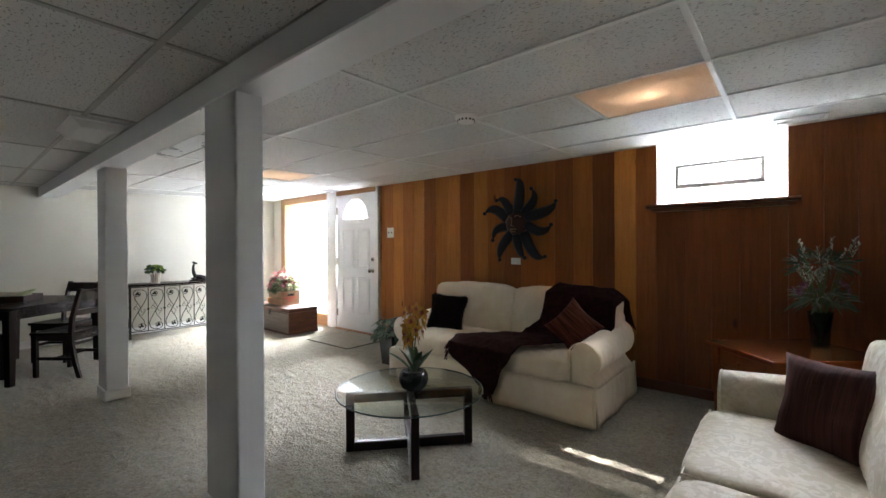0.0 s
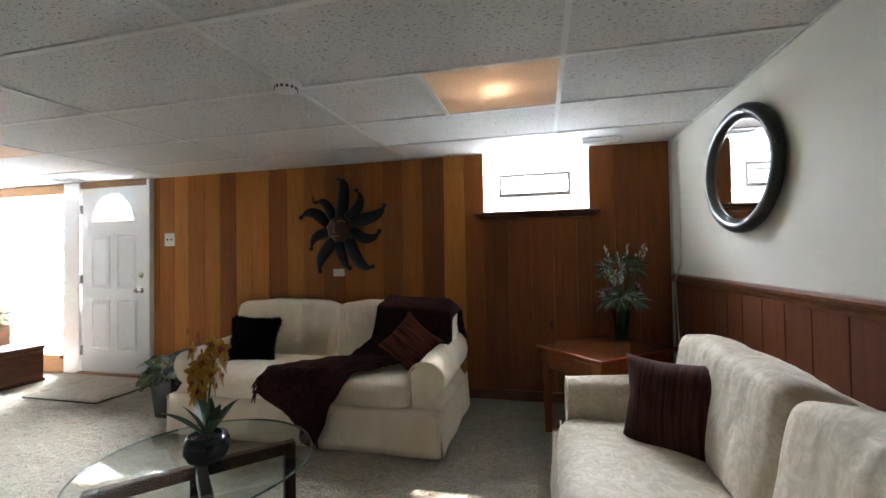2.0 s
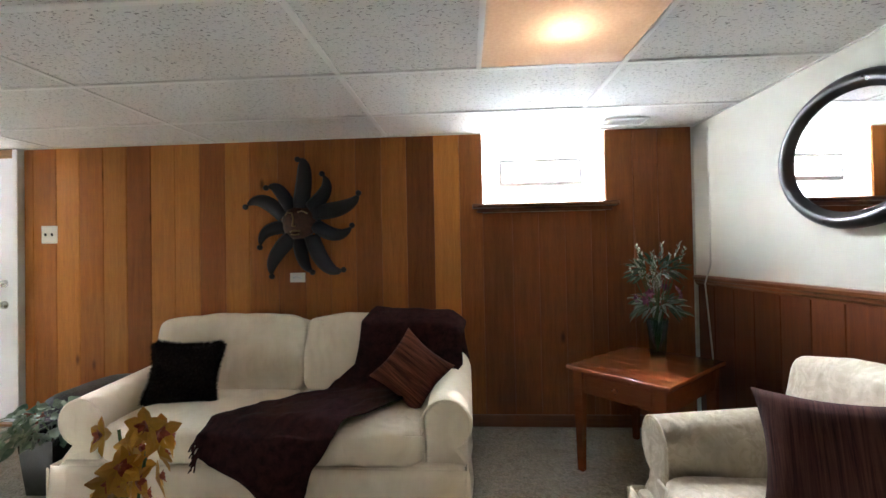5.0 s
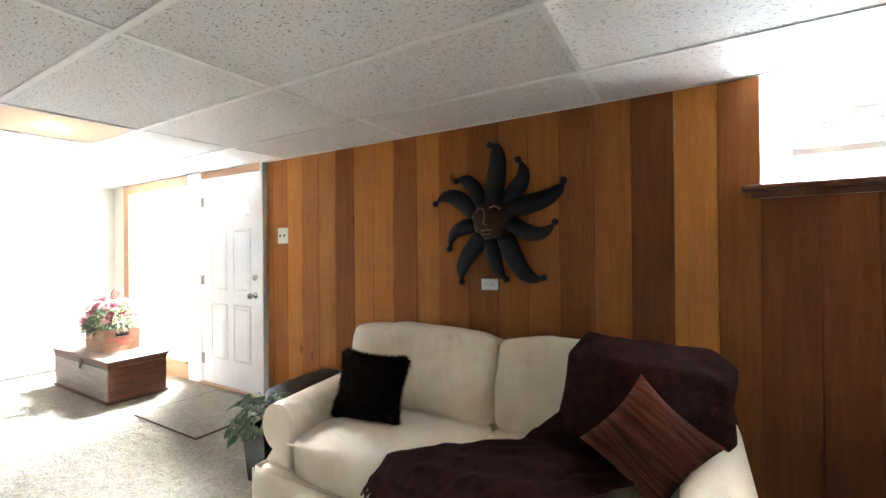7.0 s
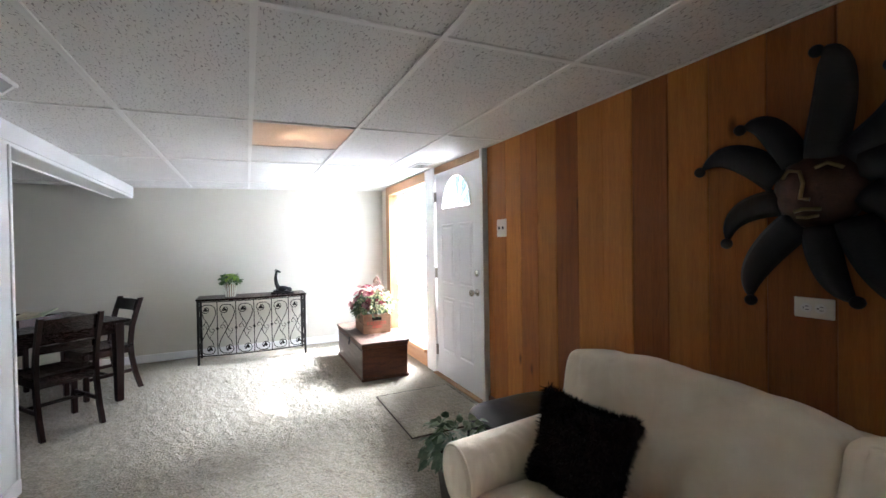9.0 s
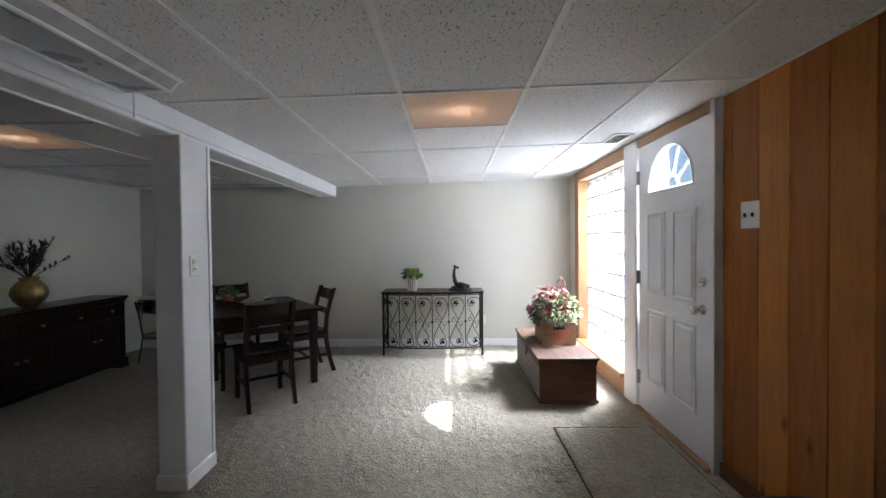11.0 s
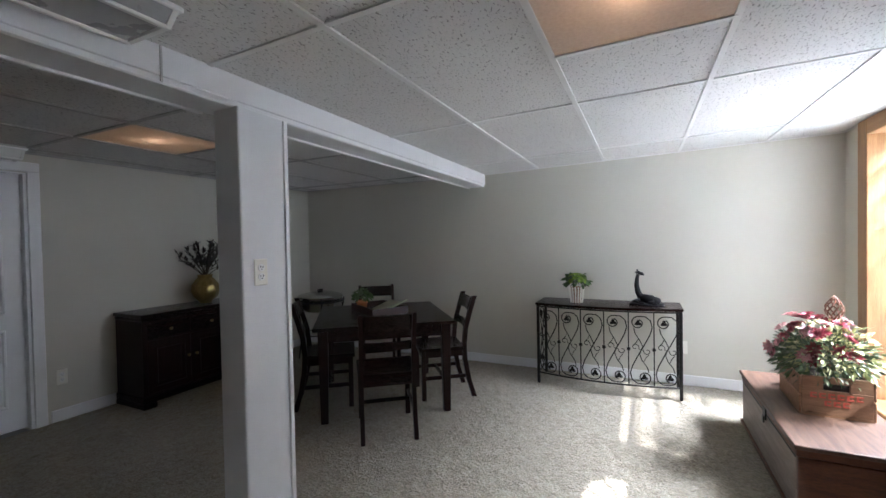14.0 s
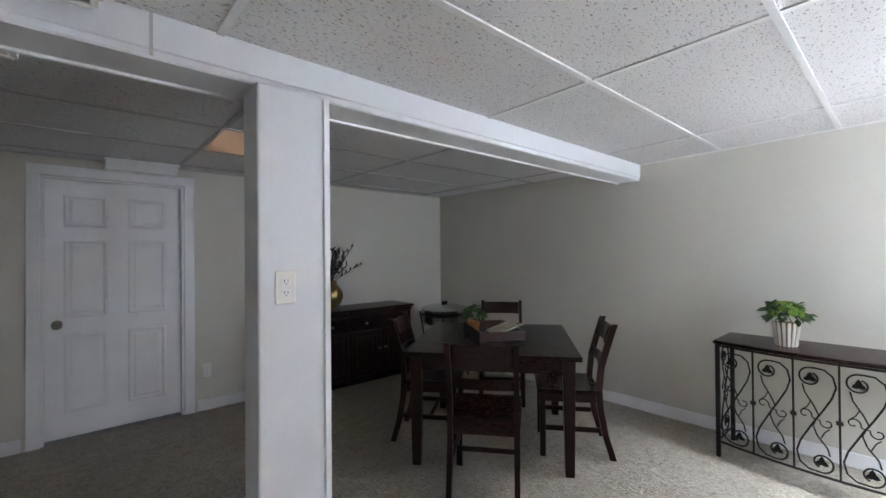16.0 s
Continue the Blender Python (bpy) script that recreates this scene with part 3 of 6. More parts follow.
def ceiling(xs, ys, x0, x1, y0, y1, z, holes):
    bm = bmesh.new()
    xs = sorted({x0, x1, *[x for x in xs if x0 + 0.05 < x < x1 - 0.05]})
    ys = sorted({y0, y1, *[y for y in ys if y0 + 0.05 < y < y1 - 0.05]})
    for a, b in zip(xs, xs[1:]):
        for c, d in zip(ys, ys[1:]):
            cut = [h for h in holes if h[0] < b - 0.05 and h[1] > a + 0.05 and h[2] < d - 0.05 and h[3] > c + 0.05]
            if not cut:
                add_box(bm, a + 0.004, b - 0.004, c + 0.004, d - 0.004, z + 0.004, z + 0.02)
            for h in cut:
                if h[0] > a + 0.05:
                    add_box(bm, a + 0.004, h[0] - 0.004, c + 0.004, d - 0.004, z + 0.004, z + 0.02)
                if h[1] < b - 0.05:
                    add_box(bm, h[1] + 0.004, b - 0.004, c + 0.004, d - 0.004, z + 0.004, z + 0.02)
    bars = bmesh.new()
    for x in xs:
        add_box(bars, x - 0.012, x + 0.012, y0, y1, z - 0.002, z + 0.006)
    for y in ys:
        add_box(bars, x0, x1, y - 0.012, y + 0.012, z - 0.0035, z + 0.0045)
    for h in holes:
        for hx in (h[0], h[1]):
            add_box(bars, hx - 0.011, hx + 0.011, h[2], h[3], z - 0.005, z + 0.003)
    return bm, bars


bm, bars = ceiling(GX, GY, XW, XE, -2.46, W, H, LIGHTS_N)
for v in (*bm.verts, *bars.verts):
    v.co.z += RISE * (v.co.y + 1.0)
tagged(part("ceiling", bm, M["tile"]), "fissured white drop-ceiling tiles", kind="structure")
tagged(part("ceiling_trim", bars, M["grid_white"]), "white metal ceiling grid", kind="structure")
GXS, GYS = [-2.80 + 1.268 * i for i in range(-3, 5)], [-3.49 - 0.617 * j for j in range(-2, 4)]
LIGHTS_S = [(-3.434, -2.80, -4.107, -3.49)]
bm, bars = ceiling(GXS, GYS, XW, XE, YS, -2.62, HS, LIGHTS_S)
tagged(part("ceiling_south", bm, M["tile"]), "fissured white drop-ceiling tiles over the dining side", kind="structure")
# same white grid as north, its shade carried by the darker colour
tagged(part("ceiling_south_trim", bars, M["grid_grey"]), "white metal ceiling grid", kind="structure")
tagged(part("ceiling_deck", box(XW - 0.3, XE + 0.3, YS - 0.3, W + 0.3, 2.30, 2.36), M["mortar"]), "floor deck above the drop ceiling", kind="structure")

# beam with a joint sleeve
bm = box(XW, XE, -2.63, -2.45, 1.88, H + 0.05, 0.006)
add_box(bm, XW, XE, -2.453, -2.443, 1.905, H - 0.03, 0.003)
beam = tagged(part("beam", bm, M["beam"]), "white boxed ceiling beam", kind="structure")
part("joint_strip", box(-2.352, -2.344, -2.444, -2.440, 1.885, H - 0.003), M["grid_grey"], beam)
bm = box(XW, -2.94, -2.635, -2.62, 1.87, 1.882, 0.002)
add_box(bm, -2.62, -0.56, -2.635, -2.62, 1.87, 1.882, 0.002)
part("edge_bead", bm, M["white"], beam)


def post(name, x0, x1, y0, y1):
    ob = tagged(part(name, box(x0, x1, y0, y1, 0, 1.885, 0.008, 2), M["beam"]), "white boxed support post with base trim", kind="structure")
    bm = box(x0 - 0.012, x1 + 0.012, y0 - 0.012, y1 + 0.012, 0, 0.085, 0.006)
    part("base_trim", bm, M["white"], ob)
    bm = box(x0 - 0.006, x0 + 0.018, y1 - 0.002, y1 + 0.010, 0.085, 1.875, 0.003)
    part("corner_bead", bm, M["white"], ob)
    return ob


post("post_1", -0.525, -0.205, -2.625, -2.505)
post2 = post("post_2", -2.885, -2.635, -2.575, -2.425)

# baseboards
def baseboard(bm, x0, x1, y0, y1, h):
    return add_box(bm, x0, x1, y0, y1, 0, h, 0.005)


bm = baseboard(bmesh.new(), XW, XW + 0.014, YS + 0.014, W, 0.09)
baseboard(bm, XW, SD0 - 0.09, YS, YS + 0.014, 0.09)
baseboard(bm, SD1 + 0.09, XE, YS, YS + 0.014, 0.09)
tagged(part("baseboard", bm, M["white"]), "white painted baseboard", kind="structure")
bm = baseboard(bmesh.new(), ND1 + 0.06, XE - 0.014, W - 0.022, W - 0.004, 0.085)
tagged(part("baseboard_wood", bm, M["trim_wood"]), "stained wood baseboard", kind="structure")
bm = baseboard(bmesh.new(), XE - 0.018, XE - 0.002, YS + 0.014, W - 0.022, 0.085)
tagged(part("baseboard_east", bm, M["trim_wood_y"]), "stained wood baseboard", kind="structure")

# chair rail
rail_profile = [(XE, 0.982), (XE - 0.014, 0.982), (XE - 0.016, 0.994), (XE - 0.024, 1.002), (XE - 0.024, 1.014), (XE - 0.034, 1.022), (XE - 0.036, 1.038), (XE - 0.026, 1.048), (XE, 1.050)]
tagged(part("trim_chair_rail", extrude(rail_profile, "y", YS + 0.005, W - 0.006), M["trim_wood_y"]), "moulded stained wood chair rail", kind="structure")

# ---- glass block window ----
win1 = structure("window_1", "tall sunlit glass block window in a pine frame")
yb0, yb1 = W + 0.06, W + 0.15
nc, nr = 6, 9
cw, ch = (BW1 - BW0) / nc, (BZ1 - BZ0) / nr


def block_mesh(w, h, d):
    bm = box(-w / 2, w / 2, -d / 2, d / 2, -h / 2, h / 2, 0.005, 1)
    return mesh_of(bm, "glass_block", M["block"], False)


blk = block_mesh(cw - 0.004, ch - 0.012, 0.08)
for i in range(nc):
    for j in range(nr):
        ob = new("glass_block", blk)
        ob.location = (BW0 + cw * (i + 0.5), (yb0 + yb1) / 2, BZ0 + ch * (j + 0.5))
        ob.parent = win1
bm = bmesh.new()
for j in range(nr + 1):
    add_box(bm, BW0, BW1, yb0 - 0.004, yb0 + 0.022, BZ0 + ch * j - 0.008, BZ0 + ch * j + 0.008)
for i in range(nc + 1):
    add_box(bm, BW0 + cw * i - 0.0015, BW0 + cw * i + 0.0015, yb0 + 0.03, yb1 - 0.03, BZ0, BZ1)
part("mortar", bm, M["mortar"], win1)
yf = W - 0.045
bm = box(BW0 - 0.135, BW0 - 0.004, yf, W + 0.18, 0.12, HN - 0.004, 0.004)
part("jamb", bm, M["pine"], win1, "pine side jamb")
part("sill", box(BW0 - 0.004, BW1 + 0.02, yf - 0.035, W + 0.06, BZ0 - 0.045, BZ0 - 0.008, 0.006), M["pine_x"], win1, "pine window sill")
part("apron", box(BW0 - 0.004, BW1 + 0.02, yf, W + 0.05, 0.0, BZ0 - 0.048, 0.004), M["pine_x"], win1, "pine apron board")
part("head", box(BW0 - 0.004, BW1 + 0.02, yf, W + 0.18, BZ1 + 0.004, HN - 0.004, 0.004), M["pine_x"], win1, "pine head board")

# ---- entrance door ----
post_b = tagged(part("trim_mullion", box(BW1 + 0.024, ND0 - 0.008, W - 0.05, W + 0.2, 0, HN - 0.004, 0.005), M["white"]), "white painted post beside the door", kind="structure")
tagged(part("trim_door_head", box(ND0 - 0.006, ND1 + 0.006, W - 0.04, W + 0.04, NDH - 0.01, HN - 0.004, 0.003), M["pine_x"]), "thin wood strip over the door", kind="structure")
tagged(part("trim_door_jamb", box(ND1 + 0.008, ND1 + 0.05, W - 0.045, W + 0.2, 0, HN - 0.004, 0.004), M["white"]), "white painted door jamb", kind="structure")
door1 = structure("door_1", "white panelled steel entrance door with a fanlight, shut")
DX0, DX1 = ND0 + 0.004, ND1 - 0.004
dw = DX1 - DX0
yd0, yd1 = W - 0.03, W + 0.014
FCX, FZ, FR = (DX0 + DX1) / 2, 1.645, 0.283
FH = 0.295


def fan_pt(a, s=1.0):
    return FCX + s * FR * math.cos(a), FZ + s * FH * math.sin(a)


bm = bmesh.new()
NA = 24
arc = [fan_pt(math.pi * k / NA) for k in range(NA + 1)]
add_box(bm, DX0, DX1, yd0, yd1, 0.02, FZ)
for y in (yd0, yd1):
    tops = [bm.verts.new((x, y, NDH - 0.012)) for x, z in arc]
    lows = [bm.verts.new((x, y, z)) for x, z in arc]
    for k in range(NA):
        bm.faces.new((lows[k], lows[k + 1], tops[k + 1], tops[k]))
    for xa, xb in ((DX0, FCX - FR), (FCX + FR, DX1)):
        bm.faces.new([bm.verts.new(p) for p in ((xa, y, FZ), (xb, y, FZ), (xb, y, NDH - 0.012), (xa, y, NDH - 0.012))])
for k in range(NA):
    (xa, za), (xb, zb) = arc[k], arc[k + 1]
    bm.faces.new([bm.verts.new(p) for p in ((xa, yd0, za), (xb, yd0, zb), (xb, yd1, zb), (xa, yd1, za))])
bmesh.ops.remove_doubles(bm, verts=bm.verts, dist=0.0005)
bmesh.ops.recalc_face_normals(bm, faces=bm.faces)
slab1 = part("slab", bm, M["door"], door1)


def raised_panel(x0, x1, z0, z1, y, face=-1):
    """A moulded panel: a groove round a raised field. face: the way it looks along y."""
    bm = bmesh.new()
    def ring(inset, dy):
        return [bm.verts.new((px, y + face * dy, pz)) for px, pz in ((x0 + inset, z0 + inset), (x1 - inset, z0 + inset), (x1 - inset, z1 - inset), (x0 + inset, z1 - inset))]
    rings = [ring(0, 0.0005), ring(0.006, 0.008), ring(0.016, 0.0085), ring(0.024, 0.0015), ring(0.034, 0.0015), ring(0.048, 0.007)]
    for a, b in zip(rings, rings[1:]):
        for k in range(4):
            bm.faces.new((a[k], a[(k + 1) % 4], b[(k + 1) % 4], b[k]))
    bm.faces.new(rings[-1])
    bmesh.ops.recalc_face_normals(bm, faces=bm.faces)
    return bm


for i, (pa, pb) in enumerate(((0.135, 0.40), (0.49, 0.755))):
    for z0, z1 in ((0.26, 0.80), (0.92, 1.50)):
        part("panel", raised_panel(DX0 + pa * dw / 0.89, DX0 + pb * dw / 0.89, z0, z1, yd0), M["door"], door1)
# fanlight: surround, pane, sunburst bars
# pane's grey lowers the outside brightness seen through it; sun passes undimmed
fan = part("fanlight_pane", extrude(arc, "y", W - 0.012, W - 0.006), clear_glass("fanlight glass greyed to dim the daylight", (0.53, 0.53, 0.53)), door1, "fanlight glass greyed to dim the daylight")
fan.visible_shadow = False
bm = tube([(x, yd0 - 0.004, z) for x, z in arc] + [(arc[-1][0], yd0 - 0.004, FZ), (arc[0][0], yd0 - 0.004, FZ)], 0.008, 6)
part("fanlight_frame", bm, M["plastic_white"], fan)
bm = bmesh.new()
for a in (36, 72, 108, 144):
    a = radians(a)
    add_tube(bm, [(*fan_pt(a, 0.30)[:1], W - 0.016, fan_pt(a, 0.30)[1]), (fan_pt(a, 0.97)[0], W - 0.016, fan_pt(a, 0.97)[1])], 0.009, 6)
add_tube(bm, [(fan_pt(math.pi * k / 12, 0.30)[0], W - 0.016, fan_pt(math.pi * k / 12, 0.30)[1]) for k in range(13)], 0.009, 6)
part("fanlight_bars", bm, M["plastic_white"], fan)
bm = lathe([(0.0, 0), (0.03, 0.0), (0.03, 0.008), (0.012, 0.014), (0.012, 0.035), (0.026, 0.042), (0.030, 0.058), (0.022, 0.072), (0.0, 0.074)], 20, cap=False)
rot(bm, 90, "X")
part("door_knob", bm, M["chrome"], door1, "satin metal knob", True, pose(DX1 - 0.065, yd0, 0.90))
bm = lathe([(0.0, 0), (0.028, 0.0), (0.028, 0.012), (0.016, 0.02), (0.0, 0.021)], 20, cap=False)
rot(bm, 90, "X")
part("deadbolt", bm, M["chrome"], door1, "satin metal deadbolt", True, pose(DX1 - 0.065, yd0, 1.06))
for z in (0.25, 1.02, 1.78):
    bm = box(DX0 - 0.012, DX0 + 0.018, yd0 - 0.008, yd0 + 0.004, z - 0.05, z + 0.05, 0.002)
    add_lathe(bm, [(0.007, -0.052), (0.007, 0.052)], 10, x=DX0 - 0.003, y=yd0 - 0.010, z=z)
    part("hinge", bm, M["hinge"], door1, "brushed metal hinge")
tagged(part("trim_threshold", box(ND0 - 0.02, ND1 + 0.03, W - 0.075, W + 0.1, 0.0, 0.022, 0.008), M["pine_x"]), "worn wood door threshold", kind="structure")

# ---- small window over the sofa ----
win2 = structure("window_2", "small sunlit glass block window with a vent sash")
VX0, VX1, VZ0, VZ1 = 0.835, 1.435, 1.715, 1.905
ym = W + 0.13
bm = bmesh.new()
cols = [SW0, VX0, (VX0 + VX1) / 2 - 0.1, (VX0 + VX1) / 2 + 0.1, VX1, SW1]
rows = [SZ0, VZ0, VZ1, HN - 0.002]
for i in range(5):
    for j in range(3):
        if j == 1 and 1 <= i <= 3:
            continue
        ob = new("glass_block", mesh_of(box(cols[i] + 0.004, cols[i + 1] - 0.004, ym - 0.04, ym + 0.04, rows[j] + 0.004, rows[j + 1] - 0.004, 0.010), "glass_block", M["block_wavy"]))
        ob.parent = win2
bm = bmesh.new()
for x in cols:
    add_box(bm, x - 0.003, x + 0.003, ym - 0.02, ym + 0.02, SZ0, HN) if x in (SW0, SW1, VX0, VX1) else None
part("mortar", bm, M["mortar"], win2)
sash = part("vent_frame", box(VX0, VX1, ym - 0.05, ym + 0.03, VZ0 - 0.012, VZ0 + 0.024, 0.003), M["grey_frame"], win2, "taupe metal vent frame")
bm = box(VX0, VX1, ym - 0.05, ym + 0.03, VZ1 - 0.024, VZ1, 0.003)
add_box(bm, VX0, VX0 + 0.024, ym - 0.05, ym + 0.03, VZ0 + 0.024, VZ1 - 0.024, 0.003)
add_box(bm, VX1 - 0.024, VX1, ym - 0.05, ym + 0.03, VZ0 + 0.024, VZ1 - 0.024, 0.003)
add_box(bm, VX0 + 0.024, VX1 - 0.024, ym - 0.03, ym - 0.01, VZ1 - 0.065, VZ1 - 0.052, 0.002)
part("sash_bars", bm, M["grey_frame"], sash)
p = part("vent_pane", box(VX0 + 0.02, VX1 - 0.02, ym - 0.004, ym + 0.004, VZ0 + 0.02, VZ1 - 0.02), M["block"], sash)
bm = box(SW0, SW0 + 0.004, W + 0.014, ym - 0.03, SZ0, HN)
add_box(bm, SW1 - 0.004, SW1, W + 0.014, ym - 0.03, SZ0, HN)
part("reveal", bm, M["white"], win2)
bm = box(SW0 - 0.075, SW1 + 0.075, W - 0.07, W + 0.09, SZ0 - 0.032, SZ0 - 0.004, 0.007)
add_box(bm, SW0 - 0.04, SW1 + 0.04, W - 0.022, W - 0.001, SZ0 - 0.062, SZ0 - 0.033, 0.005)
part("sill", bm, M["trim_wood"], win2, "dark stained wood sill")

# ---- south door ----
door2 = structure("door_2", "white six-panel interior door, shut")
ys = YS - 0.05
part("slab", box(SD0 + 0.02, SD1 - 0.02, ys - 0.035, ys, 0.012, SDH - 0.012, 0.002), M["white"], door2)
sw = (SD1 - SD0 - 0.04)
for x0, x1 in ((SD0 + 0.12, SD0 + 0.12 + sw * 0.30), (SD1 - 0.12 - sw * 0.30, SD1 - 0.12)):
    for z0, z1 in ((0.18, 0.74), (0.86, 1.42), (1.51, 1.74)):
        part("panel", raised_panel(x0, x1, z0, z1, ys, 1), M["white"], door2)
bm = lathe([(0.0, 0), (0.03, 0.0), (0.03, 0.008), (0.012, 0.014), (0.012, 0.032), (0.027, 0.040), (0.030, 0.055), (0.0, 0.070)], 20, cap=False)
rot(bm, -90, "X")
part("door_knob", bm, M["hinge"], door2, "dull metal knob", True, pose(SD1 - 0.085, ys, 0.82))
bm = box(SD0 - 0.07, SD0, YS - 0.005, YS + 0.016, 0, SDH + 0.005, 0.004)
add_box(bm, SD1, SD1 + 0.07, YS - 0.005, YS + 0.016, 0, SDH + 0.005, 0.004)
add_box(bm, SD0 - 0.07, SD1 + 0.07, YS - 0.005, YS + 0.018, SDH + 0.005, SDH + 0.075, 0.004)
add_box(bm, SD0, SD0 + 0.018, YS - 0.12, YS - 0.002, 0, SDH, 0.0)
add_box(bm, SD1 - 0.018, SD1, YS - 0.12, YS - 0.002, 0, SDH, 0.0)
add_box(bm, SD0, SD1, YS - 0.12, YS - 0.002, SDH - 0.012, SDH, 0.0)
tagged(part("trim_casing", bm, M["white"]), "white painted door casing", kind="structure")
tagged(part("wall_closet", box(SD0 - 0.1, SD1 + 0.1, YS - T - 0.05, YS - T, -0.03, 2.3), M["wall"]), "wall behind the interior door", kind="structure")


# ---- lamps in the ceiling ----
def ceiling_lamp(x0, x1, y0, y1, z, watts, tilt=0.0):
    ob = thing("ceiling_light", "lit square ceiling light with a warm prismatic diffuser", "ceiling light", pose((x0 + x1) / 2, (y0 + y1) / 2, z, tilt), "square ceiling lights")
    w, d = (x1 - x0) / 2 - 0.008, (y1 - y0) / 2 - 0.008
    part("diffuser", box(-w, w, -d, d, 0.001, 0.005), M["diffuser"], ob, "warm glowing prismatic panel")
    bm = bmesh.new()
    add_box(bm, -w, -w + 0.004, -d, d, 0.008, 0.14)
    add_box(bm, w - 0.004, w, -d, d, 0.008, 0.14)
    add_box(bm, -w, w, -d, -d + 0.004, 0.008, 0.14)
    add_box(bm, -w, w, d - 0.004, d, 0.008, 0.14)
    add_box(bm, -w, w, -d, d, 0.14, 0.146)
    part("housing", bm, M["white"], ob)
    l = bpy.data.lights.new("bulb", "POINT")
    l.energy, l.shadow_soft_size, l.color = watts, 0.05, (1.0, 0.77, 0.58)
    lamp = new("bulb", l)
    lamp.location = (0, 0, 0.085)
    lamp.parent = ob
    return ob


for x0, x1, y0, y1 in LIGHTS_N:
    ceiling_lamp(x0, x1, y0, y1, H + RISE * ((y0 + y1) / 2 + 1.0), 0.27, math.degrees(math.atan(RISE)))
for x0, x1, y0, y1 in LIGHTS_S:
    ceiling_lamp(x0, x1, y0, y1, HS, 0.21)

# ---- outside ----
m_, nd_, lk_, bs_ = mat("hazy daylight")
em_ = nd_.new("ShaderNodeEmission")
em_.inputs[0].default_value, em_.inputs[1].default_value = (0.90, 0.95, 1.0, 1), 0.55
lk_.new(em_.outputs[0], nd_["Material Output"].inputs[0])
tagged(part("backdrop", box(-9, 6, 4.4, 4.45, -0.5, 5.2), m_), "bright hazy daylight outside", kind="structure")
tagged(part("ground", box(-12, 9, W + T + 0.01, 12, -0.25, -0.05), M["mortar"]), "pale concrete yard outside", kind="structure")


# ---- small fixtures ----
def outlet(m, flat=False, label="ivory duplex outlet plate on the wall"):
    """Duplex receptacle; local: faces -y, upright."""
    ob = thing("outlet", label, "outlet", m)
    part("plate", box(-0.035, 0.035, -0.006, 0, -0.057, 0.057, 0.003), M["plate"], ob)
    for z in (-0.02, 0.02):
        bm = lathe([(0.0165, 0), (0.0165, 0.004)], 16)
        rot(bm, 90, "X")
        s = part("socket", bm, M["plastic_white"], ob, m=pose(0, -0.005, z))
        bm = box(-0.007, -0.005, -0.006, -0.0035, -0.001, 0.008)
        add_box(bm, 0.005, 0.007, -0.006, -0.0035, -0.001, 0.008)
        add_box(bm, -0.002, 0.002, -0.006, -0.0035, -0.009, -0.005)
        part("slots", bm, M["slot"], s)
    return ob


outlet(pose(-0.645, W - 0.002, 1.072, 0, 90, 0), label="ivory duplex outlet plate turned sideways on cedar planks")
outlet(pose(-2.725, -2.424, 1.19, 0, 0, 180), label="white duplex outlet plate on the post")
outlet(pose(XW + 0.003, -0.62, 0.33, 0, 0, -90), label="white duplex outlet plate low on the end wall")
outlet(pose(-3.02, YS + 0.003, 0.33, 0, 0, 180), label="white duplex outlet plate low on the dining wall")
sw_ = thing("light_switch", "ivory double toggle switch plate on cedar planks", "switch", pose(-2.565, W - 0.002, 1.425) @ Matrix.Diagonal((1.12, 1.0, 1.12, 1)))
part("plate", box(-0.058, 0.058, -0.006, 0, -0.06, 0.06, 0.003), M["plate"], sw_)
for x in (-0.023, 0.023):
    part("toggle", box(x - 0.005, x + 0.005, -0.016, -0.005, -0.009, 0.009, 0.002), M["slot"], sw_)

sm = thing("smoke_detector", "round white smoke detector on the ceiling", "smoke detector", pose(0.03, -1.33, H + RISE * -0.33 - 0.002))
part("body", lathe([(0.0, -0.042), (0.035, -0.042), (0.05, -0.036), (0.056, -0.018), (0.066, -0.016), (0.068, 0.0)], 28, cap=False), M["plastic_white"], sm, smooth=True)
bm = bmesh.new()
for k in range(14):
    a = 2 * math.pi * k / 14
    add_box(bm, 0.048, 0.054, -0.006, 0.006, -0.034, -0.022, m=Matrix.Rotation(a, 4, "Z"))
part("vents", bm, M["slot"], sm)


def vent(x, y, w, d, z):
    ob = thing("ceiling_vent", "white slatted metal air vent in the ceiling", "vent", pose(x, y, z), "ceiling vents")
    bm = bmesh.new()
    for x0, x1, y0, y1 in ((-w / 2, w / 2, -d / 2, -d / 2 + 0.018), (-w / 2, w / 2, d / 2 - 0.018, d / 2), (-w / 2, -w / 2 + 0.018, -d / 2, d / 2), (w / 2 - 0.018, w / 2, -d / 2, d / 2)):
        add_box(bm, x0, x1, y0, y1, -0.010, -0.002, 0.002)
    part("frame", bm, M["white"], ob)
    part("backing", box(-w / 2 + 0.01, w / 2 - 0.01, -d / 2 + 0.01, d / 2 - 0.01, -0.004, -0.001), M["slot"], ob)
    n = 6
    for k in range(n):
        y0 = -d / 2 + 0.022 + (d - 0.044) * (k + 0.5) / n
        part("slat", box(-w / 2 + 0.018, w / 2 - 0.018, -0.006, 0.006, -0.001, 0.001, m=pose(0, y0, -0.007, 35)), M["white"], ob)
    return ob


vent(-3.64, 0.24, 0.28, 0.14, H + RISE * 1.24 - 0.003)
vent(1.63, 0.27, 0.28, 0.14, H + RISE * 1.27 - 0.003)


